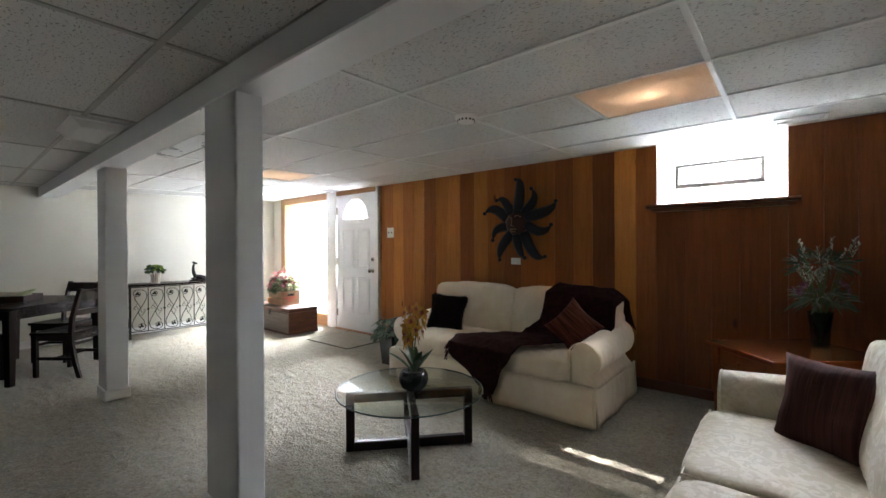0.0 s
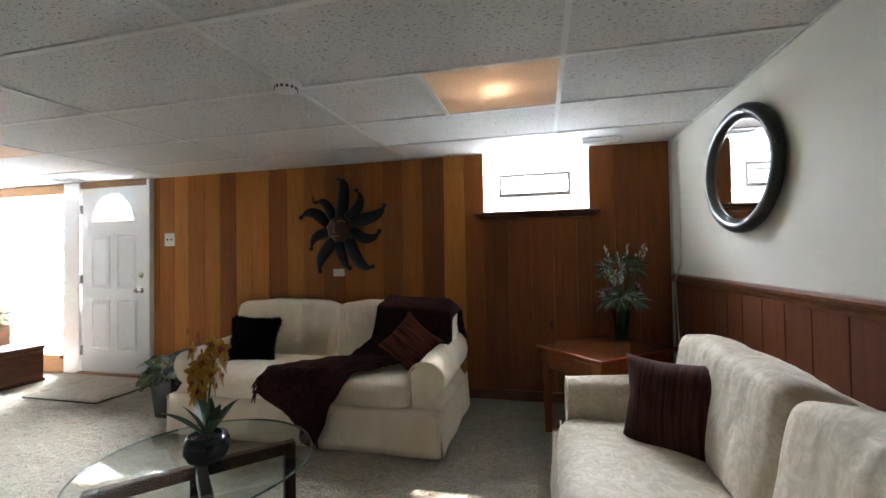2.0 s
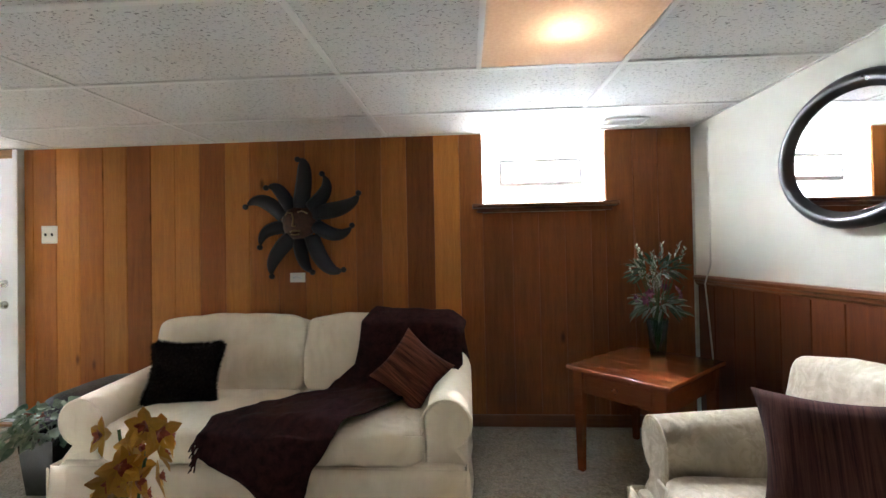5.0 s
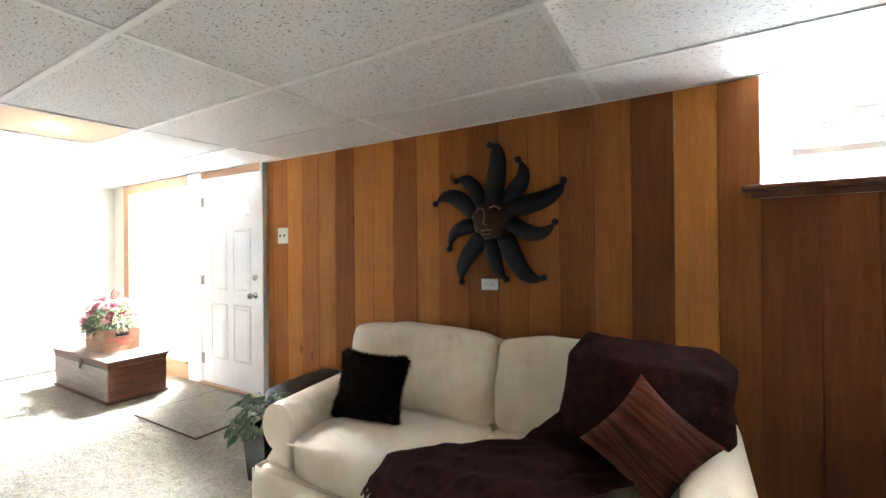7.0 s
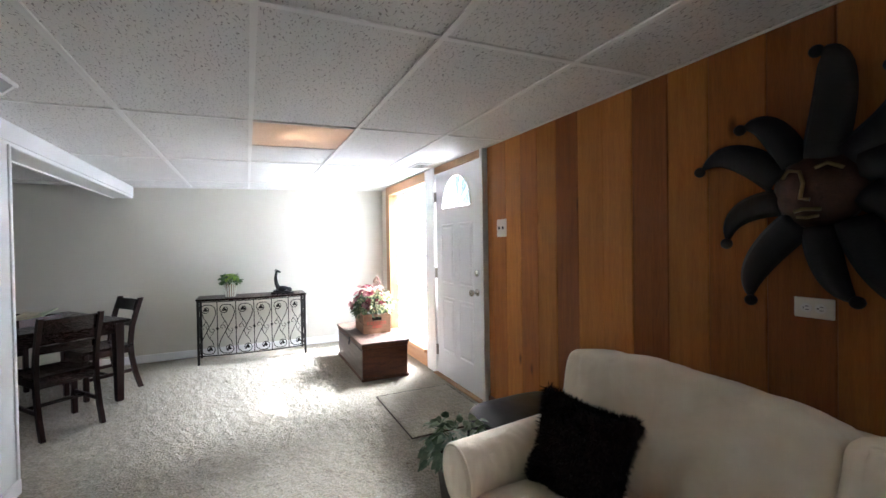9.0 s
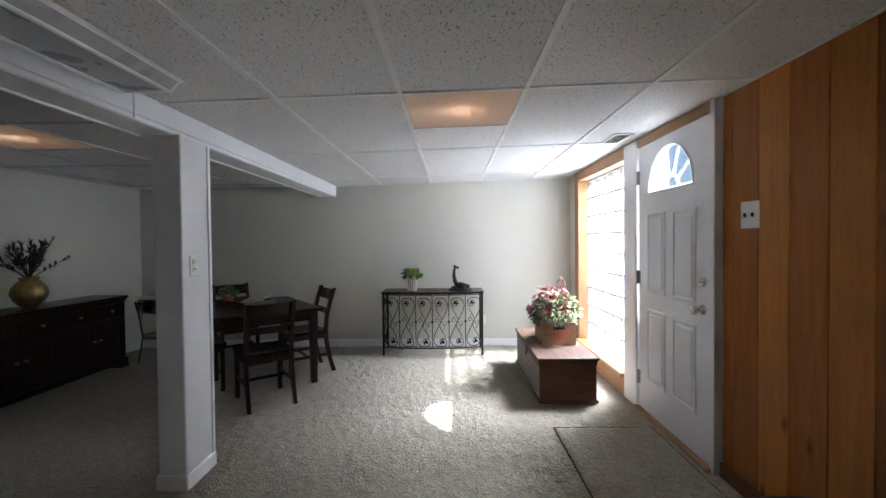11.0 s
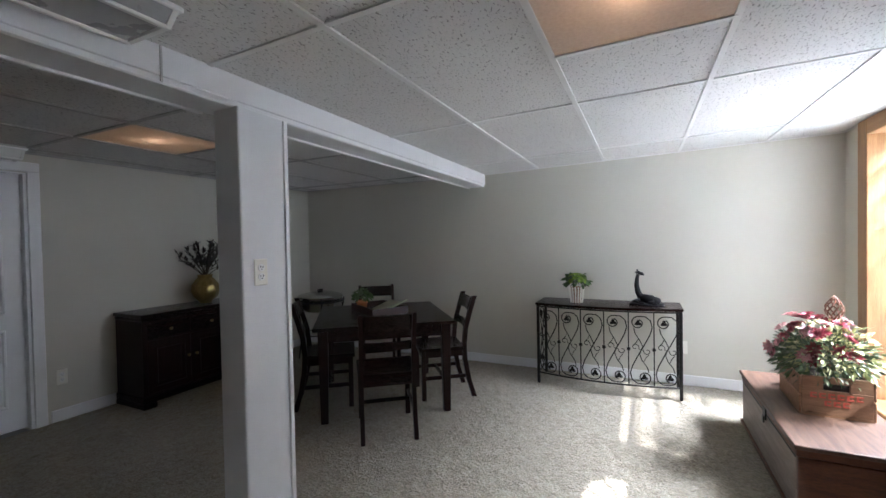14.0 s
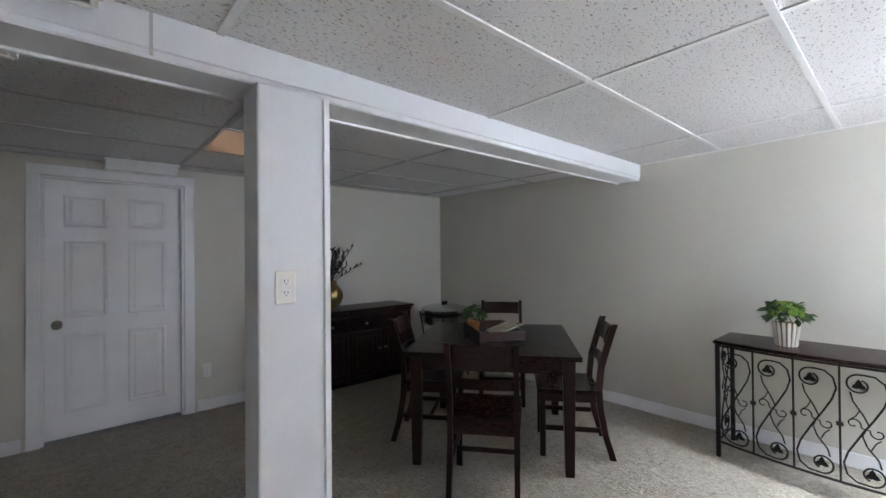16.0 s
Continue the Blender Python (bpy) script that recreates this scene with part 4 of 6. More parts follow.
def wrap_light(name, label, x0, x1, y0, y1, z, drop, lens="plastic_white"):
    """Surface fluorescent fixture with a tapered lens."""
    ob = thing(name, label, "ceiling light", pose((x0 + x1) / 2, (y0 + y1) / 2, z), "surface ceiling lights")
    w, d = (x1 - x0) / 2, (y1 - y0) / 2
    part("pan", box(-w, w, -d, d, -0.018, -0.001, 0.003), M["white"], ob)
    bm = bmesh.new()
    a = [bm.verts.new(p) for p in ((-w + 0.01, -d + 0.008, -0.018), (w - 0.01, -d + 0.008, -0.018), (w - 0.01, d - 0.008, -0.018), (-w + 0.01, d - 0.008, -0.018))]
    b = [bm.verts.new(p) for p in ((-w + 0.035, -d + 0.05, -drop), (w - 0.035, -d + 0.05, -drop), (w - 0.035, d - 0.05, -drop), (-w + 0.035, d - 0.05, -drop))]
    for k in range(4):
        bm.faces.new((a[k], a[(k + 1) % 4], b[(k + 1) % 4], b[k]))
    bm.faces.new(b)
    bmesh.ops.recalc_face_normals(bm, faces=bm.faces)
    part("lens", bm, M[lens], ob, "unlit plastic lens")
    for sy in (-1, 1):
        part("rim", box(-w + 0.02, w - 0.02, sy * (d - 0.05) - 0.009, sy * (d - 0.05) + 0.009, -drop - 0.007, -drop + 0.004, 0.003), M["plastic_white"], ob)
    for sx in (-1, 1):
        part("end_cap", extrude([(-d + 0.006, -0.018), (d - 0.006, -0.018), (d - 0.048, -drop - 0.004), (-d + 0.048, -drop - 0.004)], "x", sx * (w - 0.02) - 0.008, sx * (w - 0.02) + 0.008), M["plastic_white"], ob)
    return ob


wrap_light("fluorescent_light", "unlit white wraparound fluorescent light by the beam", -2.24, -1.02, -2.438, -2.14, H - RISE * 1.26 - 0.003, 0.055, "lens")
wrap_light("fluorescent_light", "unlit white wraparound fluorescent light on the dining side", -2.06, -1.60, -2.93, -2.66, HS, 0.06)
wrap_light("fluorescent_light", "unlit white wraparound fluorescent light near the interior door", -2.80, -2.34, -4.94, -4.72, HS, 0.075)

# white cord on the east wall
pts = [(XE - 0.006, 0.30 + 0.006 * math.sin(k * 0.9), H - 0.02 - 0.10 * k) for k in range(10)]
pts += [(XE - 0.05, 0.30 - 0.01 * k, 1.07 - 0.07 * k) for k in range(1, 12)]
cord = tagged(part("power_cord", tube(pts, 0.005, 6), M["cord"], smooth=True), "thin white cord hanging down the wall corner", "cord")

# ---- round mirror ----
mr = thing("wall_mirror", "round mirror in a wide black frame on the cream wall", "mirror", pose(XE - 0.028, -0.74, 1.605, 0, 0, 92.5))
def ring_xz(bm, prof, ry, rz, n=64):
    """A moulded ring in the x-z plane; prof: (inset from the rim, height towards -y)."""
    rings = []
    for k in range(n):
        a = 2 * math.pi * k / n
        rings.append([bm.verts.new(((ry - i) * math.cos(a), h, (rz - i) * math.sin(a))) for i, h in prof])
    m_n = len(prof)
    for k in range(n):
        p, q = rings[k], rings[(k + 1) % n]
        for i in range(m_n - 1):
            bm.faces.new((p[i], p[i + 1], q[i + 1], q[i]))
    bmesh.ops.recalc_face_normals(bm, faces=bm.faces)
    return bm
part("frame", ring_xz(bmesh.new(), [(0.0, 0.0), (0.0, 0.02), (0.012, 0.036), (0.03, 0.042), (0.052, 0.034), (0.058, 0.022), (0.066, 0.020), (0.070, 0.010)], 0.35, 0.31), M["black_frame"], mr, smooth=True)
bm = bmesh.new()
vs = [bm.verts.new((0.284 * math.cos(2 * math.pi * k / 64), 0.012, 0.243 * math.sin(2 * math.pi * k / 64))) for k in range(64)]
f_ = bm.faces.new(vs)
vs2 = [bm.verts.new((0.284 * math.cos(2 * math.pi * k / 64), 0.006, 0.243 * math.sin(2 * math.pi * k / 64))) for k in range(64)]
bm.faces.new(list(reversed(vs2)))
for k in range(64):
    bm.faces.new((vs[k], vs2[k], vs2[(k + 1) % 64], vs[(k + 1) % 64]))
bmesh.ops.recalc_face_normals(bm, faces=bm.faces)
part("glass", bm, M["mirror"], mr, "silvered mirror glass")

# ---- metal sun on the planks ----
sunny = thing("sun_wall_sculpture", "dark metal sun with curled rays and a face on cedar planks", "wall art", pose(-0.615, W - 0.035, 1.47))
bm = lathe([(0.0, 0.075), (0.06, 0.070), (0.10, 0.05), (0.125, 0.02), (0.13, 0.0), (0.0, -0.01)], 32, cap=False)
rot(bm, 90, "X")
disc = part("face", bm, M["face_metal"], sunny, "plain bronze-brown domed face", True)
bm = tube([(-0.075, -0.066, 0.045), (-0.055, -0.074, 0.068), (-0.02, -0.082, 0.060), (-0.008, -0.088, 0.02), (-0.012, -0.098, -0.03), (0.012, -0.096, -0.034)], 0.006, 6)
add_tube(bm, [(0.02, -0.08, 0.066), (0.05, -0.076, 0.078), (0.085, -0.062, 0.058)], 0.006, 6)
add_tube(bm, [(-0.035, -0.080, -0.070), (-0.01, -0.088, -0.064), (0.035, -0.078, -0.066)], 0.006, 6)
add_tube(bm, [(-0.03, -0.078, -0.088), (0.0, -0.082, -0.092), (0.028, -0.076, -0.086)], 0.005, 6)
part("relief", bm, M["gold_worn"], disc, "rubbed gold brow, nose and lips", True)


def ray(base, bend, tip, width):
    """A leaf-shaped hollow ray that sweeps from the face to a balled tip."""
    bm = bmesh.new()
    p0, p1, p2 = Vector(base), Vector(bend), Vector(tip)
    n, rows = 18, []
    for i in range(n + 1):
        t = i / n
        p = p0 * (1 - t) ** 2 + p1 * 2 * t * (1 - t) + p2 * t * t
        d = ((p1 - p0) * (1 - t) + (p2 - p1) * t).normalized()
        w = width * (0.80 + 0.9 * t) * max(0.0, 1 - 1.06 * t) ** 0.85 * 1.08 + 0.0085
        rows.append((p, Vector((-d.y, d.x)), w, 0.034 * (1 - t) + 0.009))
    sheet = [[bm.verts.new((p.x + s.x * w * k, -0.012 - hgt * (1 - k * k), p.y + s.y * w * k)) for k in (-1, -0.6, 0, 0.6, 1)] for p, s, w, hgt in rows]
    for p, q in zip(sheet, sheet[1:]):
        for k in range(4):
            bm.faces.new((p[k], p[k + 1], q[k + 1], q[k]))
    bmesh.ops.recalc_face_normals(bm, faces=bm.faces)
    bmesh.ops.solidify(bm, geom=bm.faces[:], thickness=0.004)
    r = bmesh.ops.create_icosphere(bm, subdivisions=2, radius=0.021)
    bmesh.ops.translate(bm, verts=r["verts"], vec=(p2.x, -0.02, p2.y))
    return bm


for base, bend, tip, wd in (((0.01, 0.10), (0.085, 0.46), (0.0, 0.455), 0.062), ((0.08, 0.10), (0.27, 0.23), (0.178, 0.345), 0.052),
                            ((0.11, 0.07), (0.40, 0.08), (0.442, 0.20), 0.058), ((0.12, -0.02), (0.30, -0.16), (0.392, -0.03), 0.050),
                            ((0.09, -0.10), (0.19, -0.40), (0.325, -0.345), 0.060), ((0.0, -0.12), (0.02, -0.32), (0.10, -0.36), 0.050),
                            ((-0.05, -0.10), (-0.24, -0.27), (-0.20, -0.385), 0.058), ((-0.10, -0.03), (-0.29, -0.03), (-0.286, -0.175), 0.046),
                            ((-0.10, 0.04), (-0.29, 0.24), (-0.39, 0.12), 0.054), ((-0.06, 0.09), (-0.14, 0.30), (-0.235, 0.255), 0.050)):
    part("ray", ray(base, bend, tip, wd), M["bronze"], sunny, smooth=True)


# ---- sofas ----
def sofa(name, label, m, width, fabric_m, arm_h=0.60, seat_h=0.45, back_h=0.82, depth=0.98, cushions=2, seed=1, gathers=2.0, plump=9):
    """Skirted sofa with rolled arms. Local: x along it, front towards -y, origin on the floor at the front middle."""
    ob = thing(name, label, "sofa", m)
    aw = 0.20
    hw = width / 2
    iw = width - 2 * aw
    part("base", box(-hw + 0.03, hw - 0.03, 0.02, depth - 0.04, 0.10, 0.27, 0.02, 2), fabric_m, ob)
    # skirt: four panels that hang to the carpet, pleated at the corners
    def panel(x0, y0, x1, y1, n, sd):
        def f(u, v):
            x, y = x0 + (x1 - x0) * u, y0 + (y1 - y0) * u
            dx, dy = (x1 - x0), (y1 - y0)
            ln = math.hypot(dx, dy)
            ox, oy = dy / ln, -dx / ln
            flare = 0.020 * (1 - v) + 0.006 * (1 - v) * math.sin(u * n + sd)
            return Vector((x + ox * flare, y + oy * flare, 0.012 + 0.255 * v))
        return grid_surface(f, 24, 6, 0.006)
    part("skirt_panel", panel(-hw + 0.02, 0.0, hw - 0.02, 0.0, 21, seed), fabric_m, ob, smooth=True)
    part("skirt_panel", panel(hw - 0.01, 0.01, hw - 0.01, depth - 0.03, 14, seed + 1), fabric_m, ob, smooth=True)
    part("skirt_panel", panel(-hw + 0.01, depth - 0.03, -hw + 0.01, 0.01, 14, seed + 2), fabric_m, ob, smooth=True)
    bm = bmesh.new()
    for sx in (-1, 1):
        for k in range(3):
            add_box(bm, -0.012, 0.012, -0.004, 0.004, 0.012, 0.26, 0.003, m=pose(sx * (hw - 0.012 - 0.010 * k), -0.004 + 0.012 * k, 0, 0, 0, sx * (30 + 18 * k)))
    tagged(part("corner_pleats", bm, fabric_m, ob), kind="stuff")
    # arms: scroll outline drawn along the depth
    for sx in (-1, 1):
        o = []
        cx, cz, r = -hw + 0.098, arm_h - 0.112, 0.112
        for k in range(17):
            a = radians(-70 + 235 * k / 16)
            o.append((cx - r * math.cos(a) * 1.0, cz + r * math.sin(a)))
        o = [(-hw + 0.005, 0.26), (-hw + 0.022, 0.285), (-hw + 0.05, 0.32), (-hw + 0.058, cz - 0.115)] + o + [(-hw + aw + 0.004, cz - 0.05), (-hw + aw, cz - 0.12), (-hw + aw, 0.26)]
        if sx > 0:
            o = [(-x, z) for x, z in reversed(o)]
        bm = extrude(o, "y", 0.06, depth - 0.12)
        bmesh.ops.bevel(bm, geom=[e for e in bm.edges if any(len(f.verts) > 6 for f in e.link_faces)], offset=0.018, segments=3, affect="EDGES", profile=0.6)
        for vv in bm.verts:
            k = max(0.0, (vv.co.z - 0.30) / (arm_h - 0.30))
            vv.co.z += 0.075 * k * max(0.0, vv.co.y - 0.12) / depth
        arm = part("arm", bm, fabric_m, ob, smooth=True)
        # piping round the scroll's face
        pts = [(x * 0.985, 0.064, z) for x, z in o]
        part("piping", tube(pts + pts[:1], 0.006, 6, cap=False), fabric_m, arm, smooth=True)
    part("back", puffy(width - 0.14, 0.20, back_h - 0.22, 7, 8, 0.004, 4, seed), fabric_m, ob, smooth=True, m=pose(0, depth - 0.12, 0.20 + (back_h - 0.22) / 2, -7))
    cw_ = iw / cushions
    for k in range(cushions):
        x = -iw / 2 + cw_ * (k + 0.5)
        c = part("seat_cushion", puffy(cw_ - 0.006, 0.66, 0.185, 8, 14, 0.007, 6, seed + k, 0.10), fabric_m, ob, smooth=True, m=pose(x, 0.35, seat_h - 0.105))
        w2, d2, zc = (cw_ - 0.006) / 2 - 0.012, 0.33 - 0.008, 0.062
        part("welt", tube([(-w2, -d2, zc), (0, -d2 - 0.004, zc + 0.003), (w2, -d2, zc), (w2 + 0.004, 0.2, zc)], 0.005, 6), fabric_m, c, smooth=True)
        c = part("back_cushion", puffy((width - 0.10) / cushions, 0.22, back_h - seat_h + 0.10, plump, 56, 0.010, 6, seed + 5 + k, 0.14, gathers), fabric_m, ob, smooth=True, m=pose((k + 0.5 - cushions / 2) * (width - 0.11) / cushions, depth - 0.27, seat_h - 0.03 + (back_h - seat_h + 0.06) / 2, -12))
    return ob


sofa1 = sofa("sofa", "cream cotton slipcovered loveseat with rolled arms and skirt", pose(-0.40, -0.66, 0), 1.98, M["sofa1"], arm_h=0.555, back_h=0.79, gathers=2.2, seed=1)
sofa2 = sofa("sofa", "ivory damask loveseat with rolled arms against the wainscot", pose(1.235, -1.72, 0, 0, 0, -90), 1.96, M["sofa2"], arm_h=0.58, seat_h=0.44, back_h=0.76, depth=0.935, gathers=1.1, plump=8, seed=7)


def scatter(label, m, w, h, t, material, seed, fur=0.0):
    """A scatter cushion; a furry one also carries a coat of short blades."""
    if not fur:
        return tagged(part("throw_pillow", pillow(w, h, t, seed), material, smooth=True, m=m), label, "pillow")
    ob = thing("throw_pillow", label, "pillow", m)
    bm = pillow(w, h, t, seed)
    bm.faces.ensure_lookup_table()
    bm.normal_update()
    r, coat = random.Random(seed), bmesh.new()
    for f in bm.faces:
        for _ in range(5):
            a, b = r.random(), r.random()
            vs = [v.co for v in f.verts]
            p = vs[0].lerp(vs[1], a).lerp(vs[3].lerp(vs[2], a), b)
            d = f.normal + 0.9 * rand_dir3(r) + Vector((0, 0, -0.35))
            d.normalize()
            s_ = d.cross(f.normal + Vector((0.01, 0.02, 0.03))).normalized() * 0.0035
            q = p + d * fur * r.uniform(0.6, 1.3)
            coat.faces.new([coat.verts.new(p - s_), coat.verts.new(p + s_), coat.verts.new(q)])
    part("cover", bm, material, ob, smooth=True)
    tagged(part("fur", coat, material, ob), kind="stuff")
    return ob


def rand_dir3(r):
    return Vector((r.uniform(-1, 1), r.uniform(-1, 1), r.uniform(-1, 1)))


scatter("black faux fur square pillow on the cream loveseat", pose(-0.99, -0.27, 0.59, -20, 2, 10), 0.355, 0.32, 0.15, M["fur"], 1, 0.028)
scatter("rust striped square pillow tilted on its corner on the loveseat", pose(0.29, -0.30, 0.607, -26, 38, -8), 0.325, 0.325, 0.14, M["rust"], 2)
scatter("plum striped square pillow on the ivory loveseat", pose(1.71, -1.20, 0.575, -20, -4, -36), 0.45, 0.40, 0.14, M["plum"], 3)
scatter("black faux fur pillow on the ivory loveseat", pose(1.72, -2.30, 0.585, -34, 0, -95), 0.42, 0.40, 0.15, M["fur"], 4, 0.028)

# throw over the loveseat's back and seat
ROWS_T = [((0.0, 0.26, 0.62), (0.60, 0.26, 0.60)), ((0.03, 0.20, 0.845), (0.57, 0.20, 0.825)), ((0.01, 0.06, 0.898), (0.575, 0.05, 0.87)), ((-0.02, -0.105, 0.83), (0.57, -0.105, 0.81)), ((-0.05, -0.165, 0.60), (0.55, -0.15, 0.65)), ((-0.19, -0.23, 0.487), (0.42, -0.21, 0.50)),
          ((-0.46, -0.42, 0.482), (0.20, -0.42, 0.488)), ((-0.60, -0.60, 0.474), (0.02, -0.62, 0.474)), ((-0.63, -0.70, 0.43), (-0.02, -0.71, 0.42)), ((-0.60, -0.715, 0.33), (-0.07, -0.715, 0.30)), ((-0.44, -0.72, 0.24), (-0.13, -0.72, 0.20)), ((-0.29, -0.725, 0.13), (-0.17, -0.725, 0.09))]


def throw_at(u, v):
    f = v * (len(ROWS_T) - 1)
    i = min(int(f), len(ROWS_T) - 2)
    k = f - i
    k = k * k * (3 - 2 * k) * 0.4 + k * 0.6
    l0, r0 = Vector(ROWS_T[i][0]), Vector(ROWS_T[i][1])
    l1, r1 = Vector(ROWS_T[i + 1][0]), Vector(ROWS_T[i + 1][1])
    p = l0.lerp(l1, k).lerp(r0.lerp(r1, k), u)
    fold = 0.007 * math.sin(u * 13 + v * 6 + 4 * noise.noise(Vector((u * 3, v * 5, 2)))) + 0.020 * noise.noise(Vector((p.x * 5 + p.y * 4, p.y * 9 + p.z * 7, 1.0))) + 0.006 * noise.noise(Vector((p.x * 22, p.y * 22, p.z * 22)))
    if v < 0.42:
        k = max(0.0, (u - 0.80) / 0.20)
        p.z -= 0.085 * k * k * (1 - v)
        fold = 0.5 * fold + 0.006 * math.sin(u * 7 + v * 12) + 0.004 * math.sin(u * 15 - v * 17)
    edge = 0.03 * noise.noise(Vector((v * 9, u * 2, 4)))
    return p + Vector((edge * (abs(u - 0.5) * 2), -0.35 * fold - 0.012 if 0.2 < v else -0.004, abs(fold) * 0.9 + 0.004))


blanket = thing("throw_blanket", "plum brown fringed throw draped over the cream loveseat", "blanket")
part("cloth", grid_surface(throw_at, 44, 80, 0.010), M["throw"], blanket, smooth=True)
bm = bmesh.new()
rng = random.Random(5)
for k in range(70):
    if k < 34:
        p = throw_at(0.0, 0.60 + 0.22 * k / 34)
        q = p + Vector((-0.03 + rng.uniform(-0.012, 0.012), rng.uniform(-0.02, 0.0), -0.05 - rng.uniform(0, 0.03)))
    else:
        p = throw_at((k - 34) / 36, 1.0)
        q = p + Vector((rng.uniform(-0.012, 0.012), -0.006, -0.055 - rng.uniform(0, 0.025)))
    add_tube(bm, [p, p.lerp(q, 0.5) + Vector((rng.uniform(-0.006, 0.006), -0.004, 0.004)), q], 0.0035, 4)
tagged(part("fringe", bm, M["throw"], blanket), kind="stuff")

# ---- round glass coffee table ----
CT = (-0.225, -1.575)
ct = thing("coffee_table", "round glass coffee table on crossed dark wood frames", "coffee table", pose(*CT, 0))
top = part("glass_top", lathe([(0.0, 0.350), (0.439, 0.350), (0.445, 0.354), (0.445, 0.358), (0.439, 0.362), (0.0, 0.362)], 72, cap=False), M["glass"], ct, "clear round glass top", True)
part("edge", tube([(0.444 * math.cos(2 * math.pi * k / 72), 0.444 * math.sin(2 * math.pi * k / 72), 0.356) for k in range(73)], 0.0045, 6), M["glass_edge"], top, "dark green polished edge", True)
for a in (48, 138):
    fr_ = bmesh.new()
    R = 0.385
    add_box(fr_, -R, -R + 0.05, -0.022, 0.022, 0.0, 0.345, 0.004)
    add_box(fr_, R - 0.05, R, -0.022, 0.022, 0.0, 0.345, 0.004)
    lift = 0.0 if a == 48 else 0.004
    add_box(fr_, -R + 0.05, R - 0.05, -0.021, 0.021, 0.0 + lift, 0.055 + lift, 0.004)
    add_box(fr_, -R + 0.05, R - 0.05, -0.021, 0.021, 0.292 - lift, 0.345 - lift, 0.004)
    rot(fr_, a, "Z")
    part("leg_frame", fr_, M["espresso"], ct)


# ---- plants ----
def add_leaf(bm, base, d, up, ln, w, droop=0.25, seg=3):
    """A pointed leaf blade with a fold along its middle."""
    d = Vector(d).normalized()
    s = d.cross(Vector(up)).normalized()
    if s.length < 0.1:
        s = Vector((1, 0, 0))
    n = s.cross(d)
    prev = None
    for i in range(seg + 1):
        t = i / seg
        ww = w * math.sin(math.pi * min(0.97, 0.10 + 0.87 * t)) * 0.5
        c = Vector(base) + d * ln * t - Vector((0, 0, 1)) * droop * ln * t * t
        cur = [bm.verts.new(c - s * ww + n * ww * 0.3), bm.verts.new(c), bm.verts.new(c + s * ww + n * ww * 0.3)]
        if prev:
            bm.faces.new((prev[0], prev[1], cur[1], cur[0]))
            bm.faces.new((prev[1], prev[2], cur[2], cur[1]))
        prev = cur
    return bm


def rand_dir(r, zlo=-0.2, zhi=1.0):
    a, z = r.uniform(0, 2 * math.pi), r.uniform(zlo, zhi)
    k = math.sqrt(max(0.05, 1 - z * z))
    return Vector((k * math.cos(a), k * math.sin(a), z))


def leaf_mass(n, center, radii, ln, w, seed, zlo=-0.3, zhi=1.0, droop=0.3):
    bm, r = bmesh.new(), random.Random(seed)
    for _ in range(n):
        d = rand_dir(r, zlo, zhi)
        k = r.uniform(0.45, 1.0)
        b = Vector((center[0] + d.x * radii[0] * k, center[1] + d.y * radii[1] * k, center[2] + d.z * radii[2] * k))
        dd = (d + 0.5 * rand_dir(r, -0.6, 0.8)).normalized()
        add_leaf(bm, b, dd, rand_dir(r, 0.2, 1), ln * r.uniform(0.7, 1.25), w * r.uniform(0.7, 1.2), droop)
    return bm


def add_bloom(bm, c, d, size, petals, r, cup=0.35, rings=2, wide=0.5):
    """A flower head: rings of petals about d."""
    d = Vector(d).normalized()
    s = d.cross(Vector((0.3, 0.2, 0.9))).normalized()
    t = s.cross(d)
    for ring in range(rings):
        for k in range(petals):
            a = 2 * math.pi * (k + 0.5 * ring) / petals + r.uniform(-0.15, 0.15)
            out = (math.cos(a) * s + math.sin(a) * t + d * (cup + 0.5 * ring)).normalized()
            add_leaf(bm, c, out, d, size * (1 - 0.25 * ring), size * wide, 0.1, 3)
    return bm


# orchid on the coffee table
oc = thing("potted_orchid", "artificial amber orchid in a black glazed bowl on the glass table", "plant", pose(CT[0] + 0.035, CT[1] - 0.005, 0.3625) @ Matrix.Scale(1.08, 4))
part("pot", lathe([(0.0, 0.0), (0.048, 0.0), (0.068, 0.015), (0.082, 0.045), (0.080, 0.08), (0.070, 0.10), (0.060, 0.104), (0.054, 0.098), (0.058, 0.08), (0.0, 0.08)], 28, cap=False), M["black_pot"], oc, "black glazed bowl", True)
part("moss", lathe([(0.0, 0.094), (0.03, 0.092), (0.056, 0.084), (0.0, 0.06)], 16, cap=False), M["soil"], oc)
bm, r = bmesh.new(), random.Random(3)
for a, ln, e in ((20, 0.24, 1.6), (75, 0.20, 1.2), (150, 0.26, 1.4), (205, 0.23, 1.0), (265, 0.24, 2.0), (325, 0.25, 1.0), (120, 0.19, 2.8), (350, 0.20, 2.4)):
    a = radians(a)
    add_leaf(bm, (0, 0, 0.085), (math.cos(a), math.sin(a), e), (0.1, 0.1, 1), ln, 0.044, 0.22, 7)
part("leaf", bm, M["leaf_dark"], oc, "long dark green leaves")
bm = bmesh.new()
bm2, bm3 = bmesh.new(), bmesh.new()
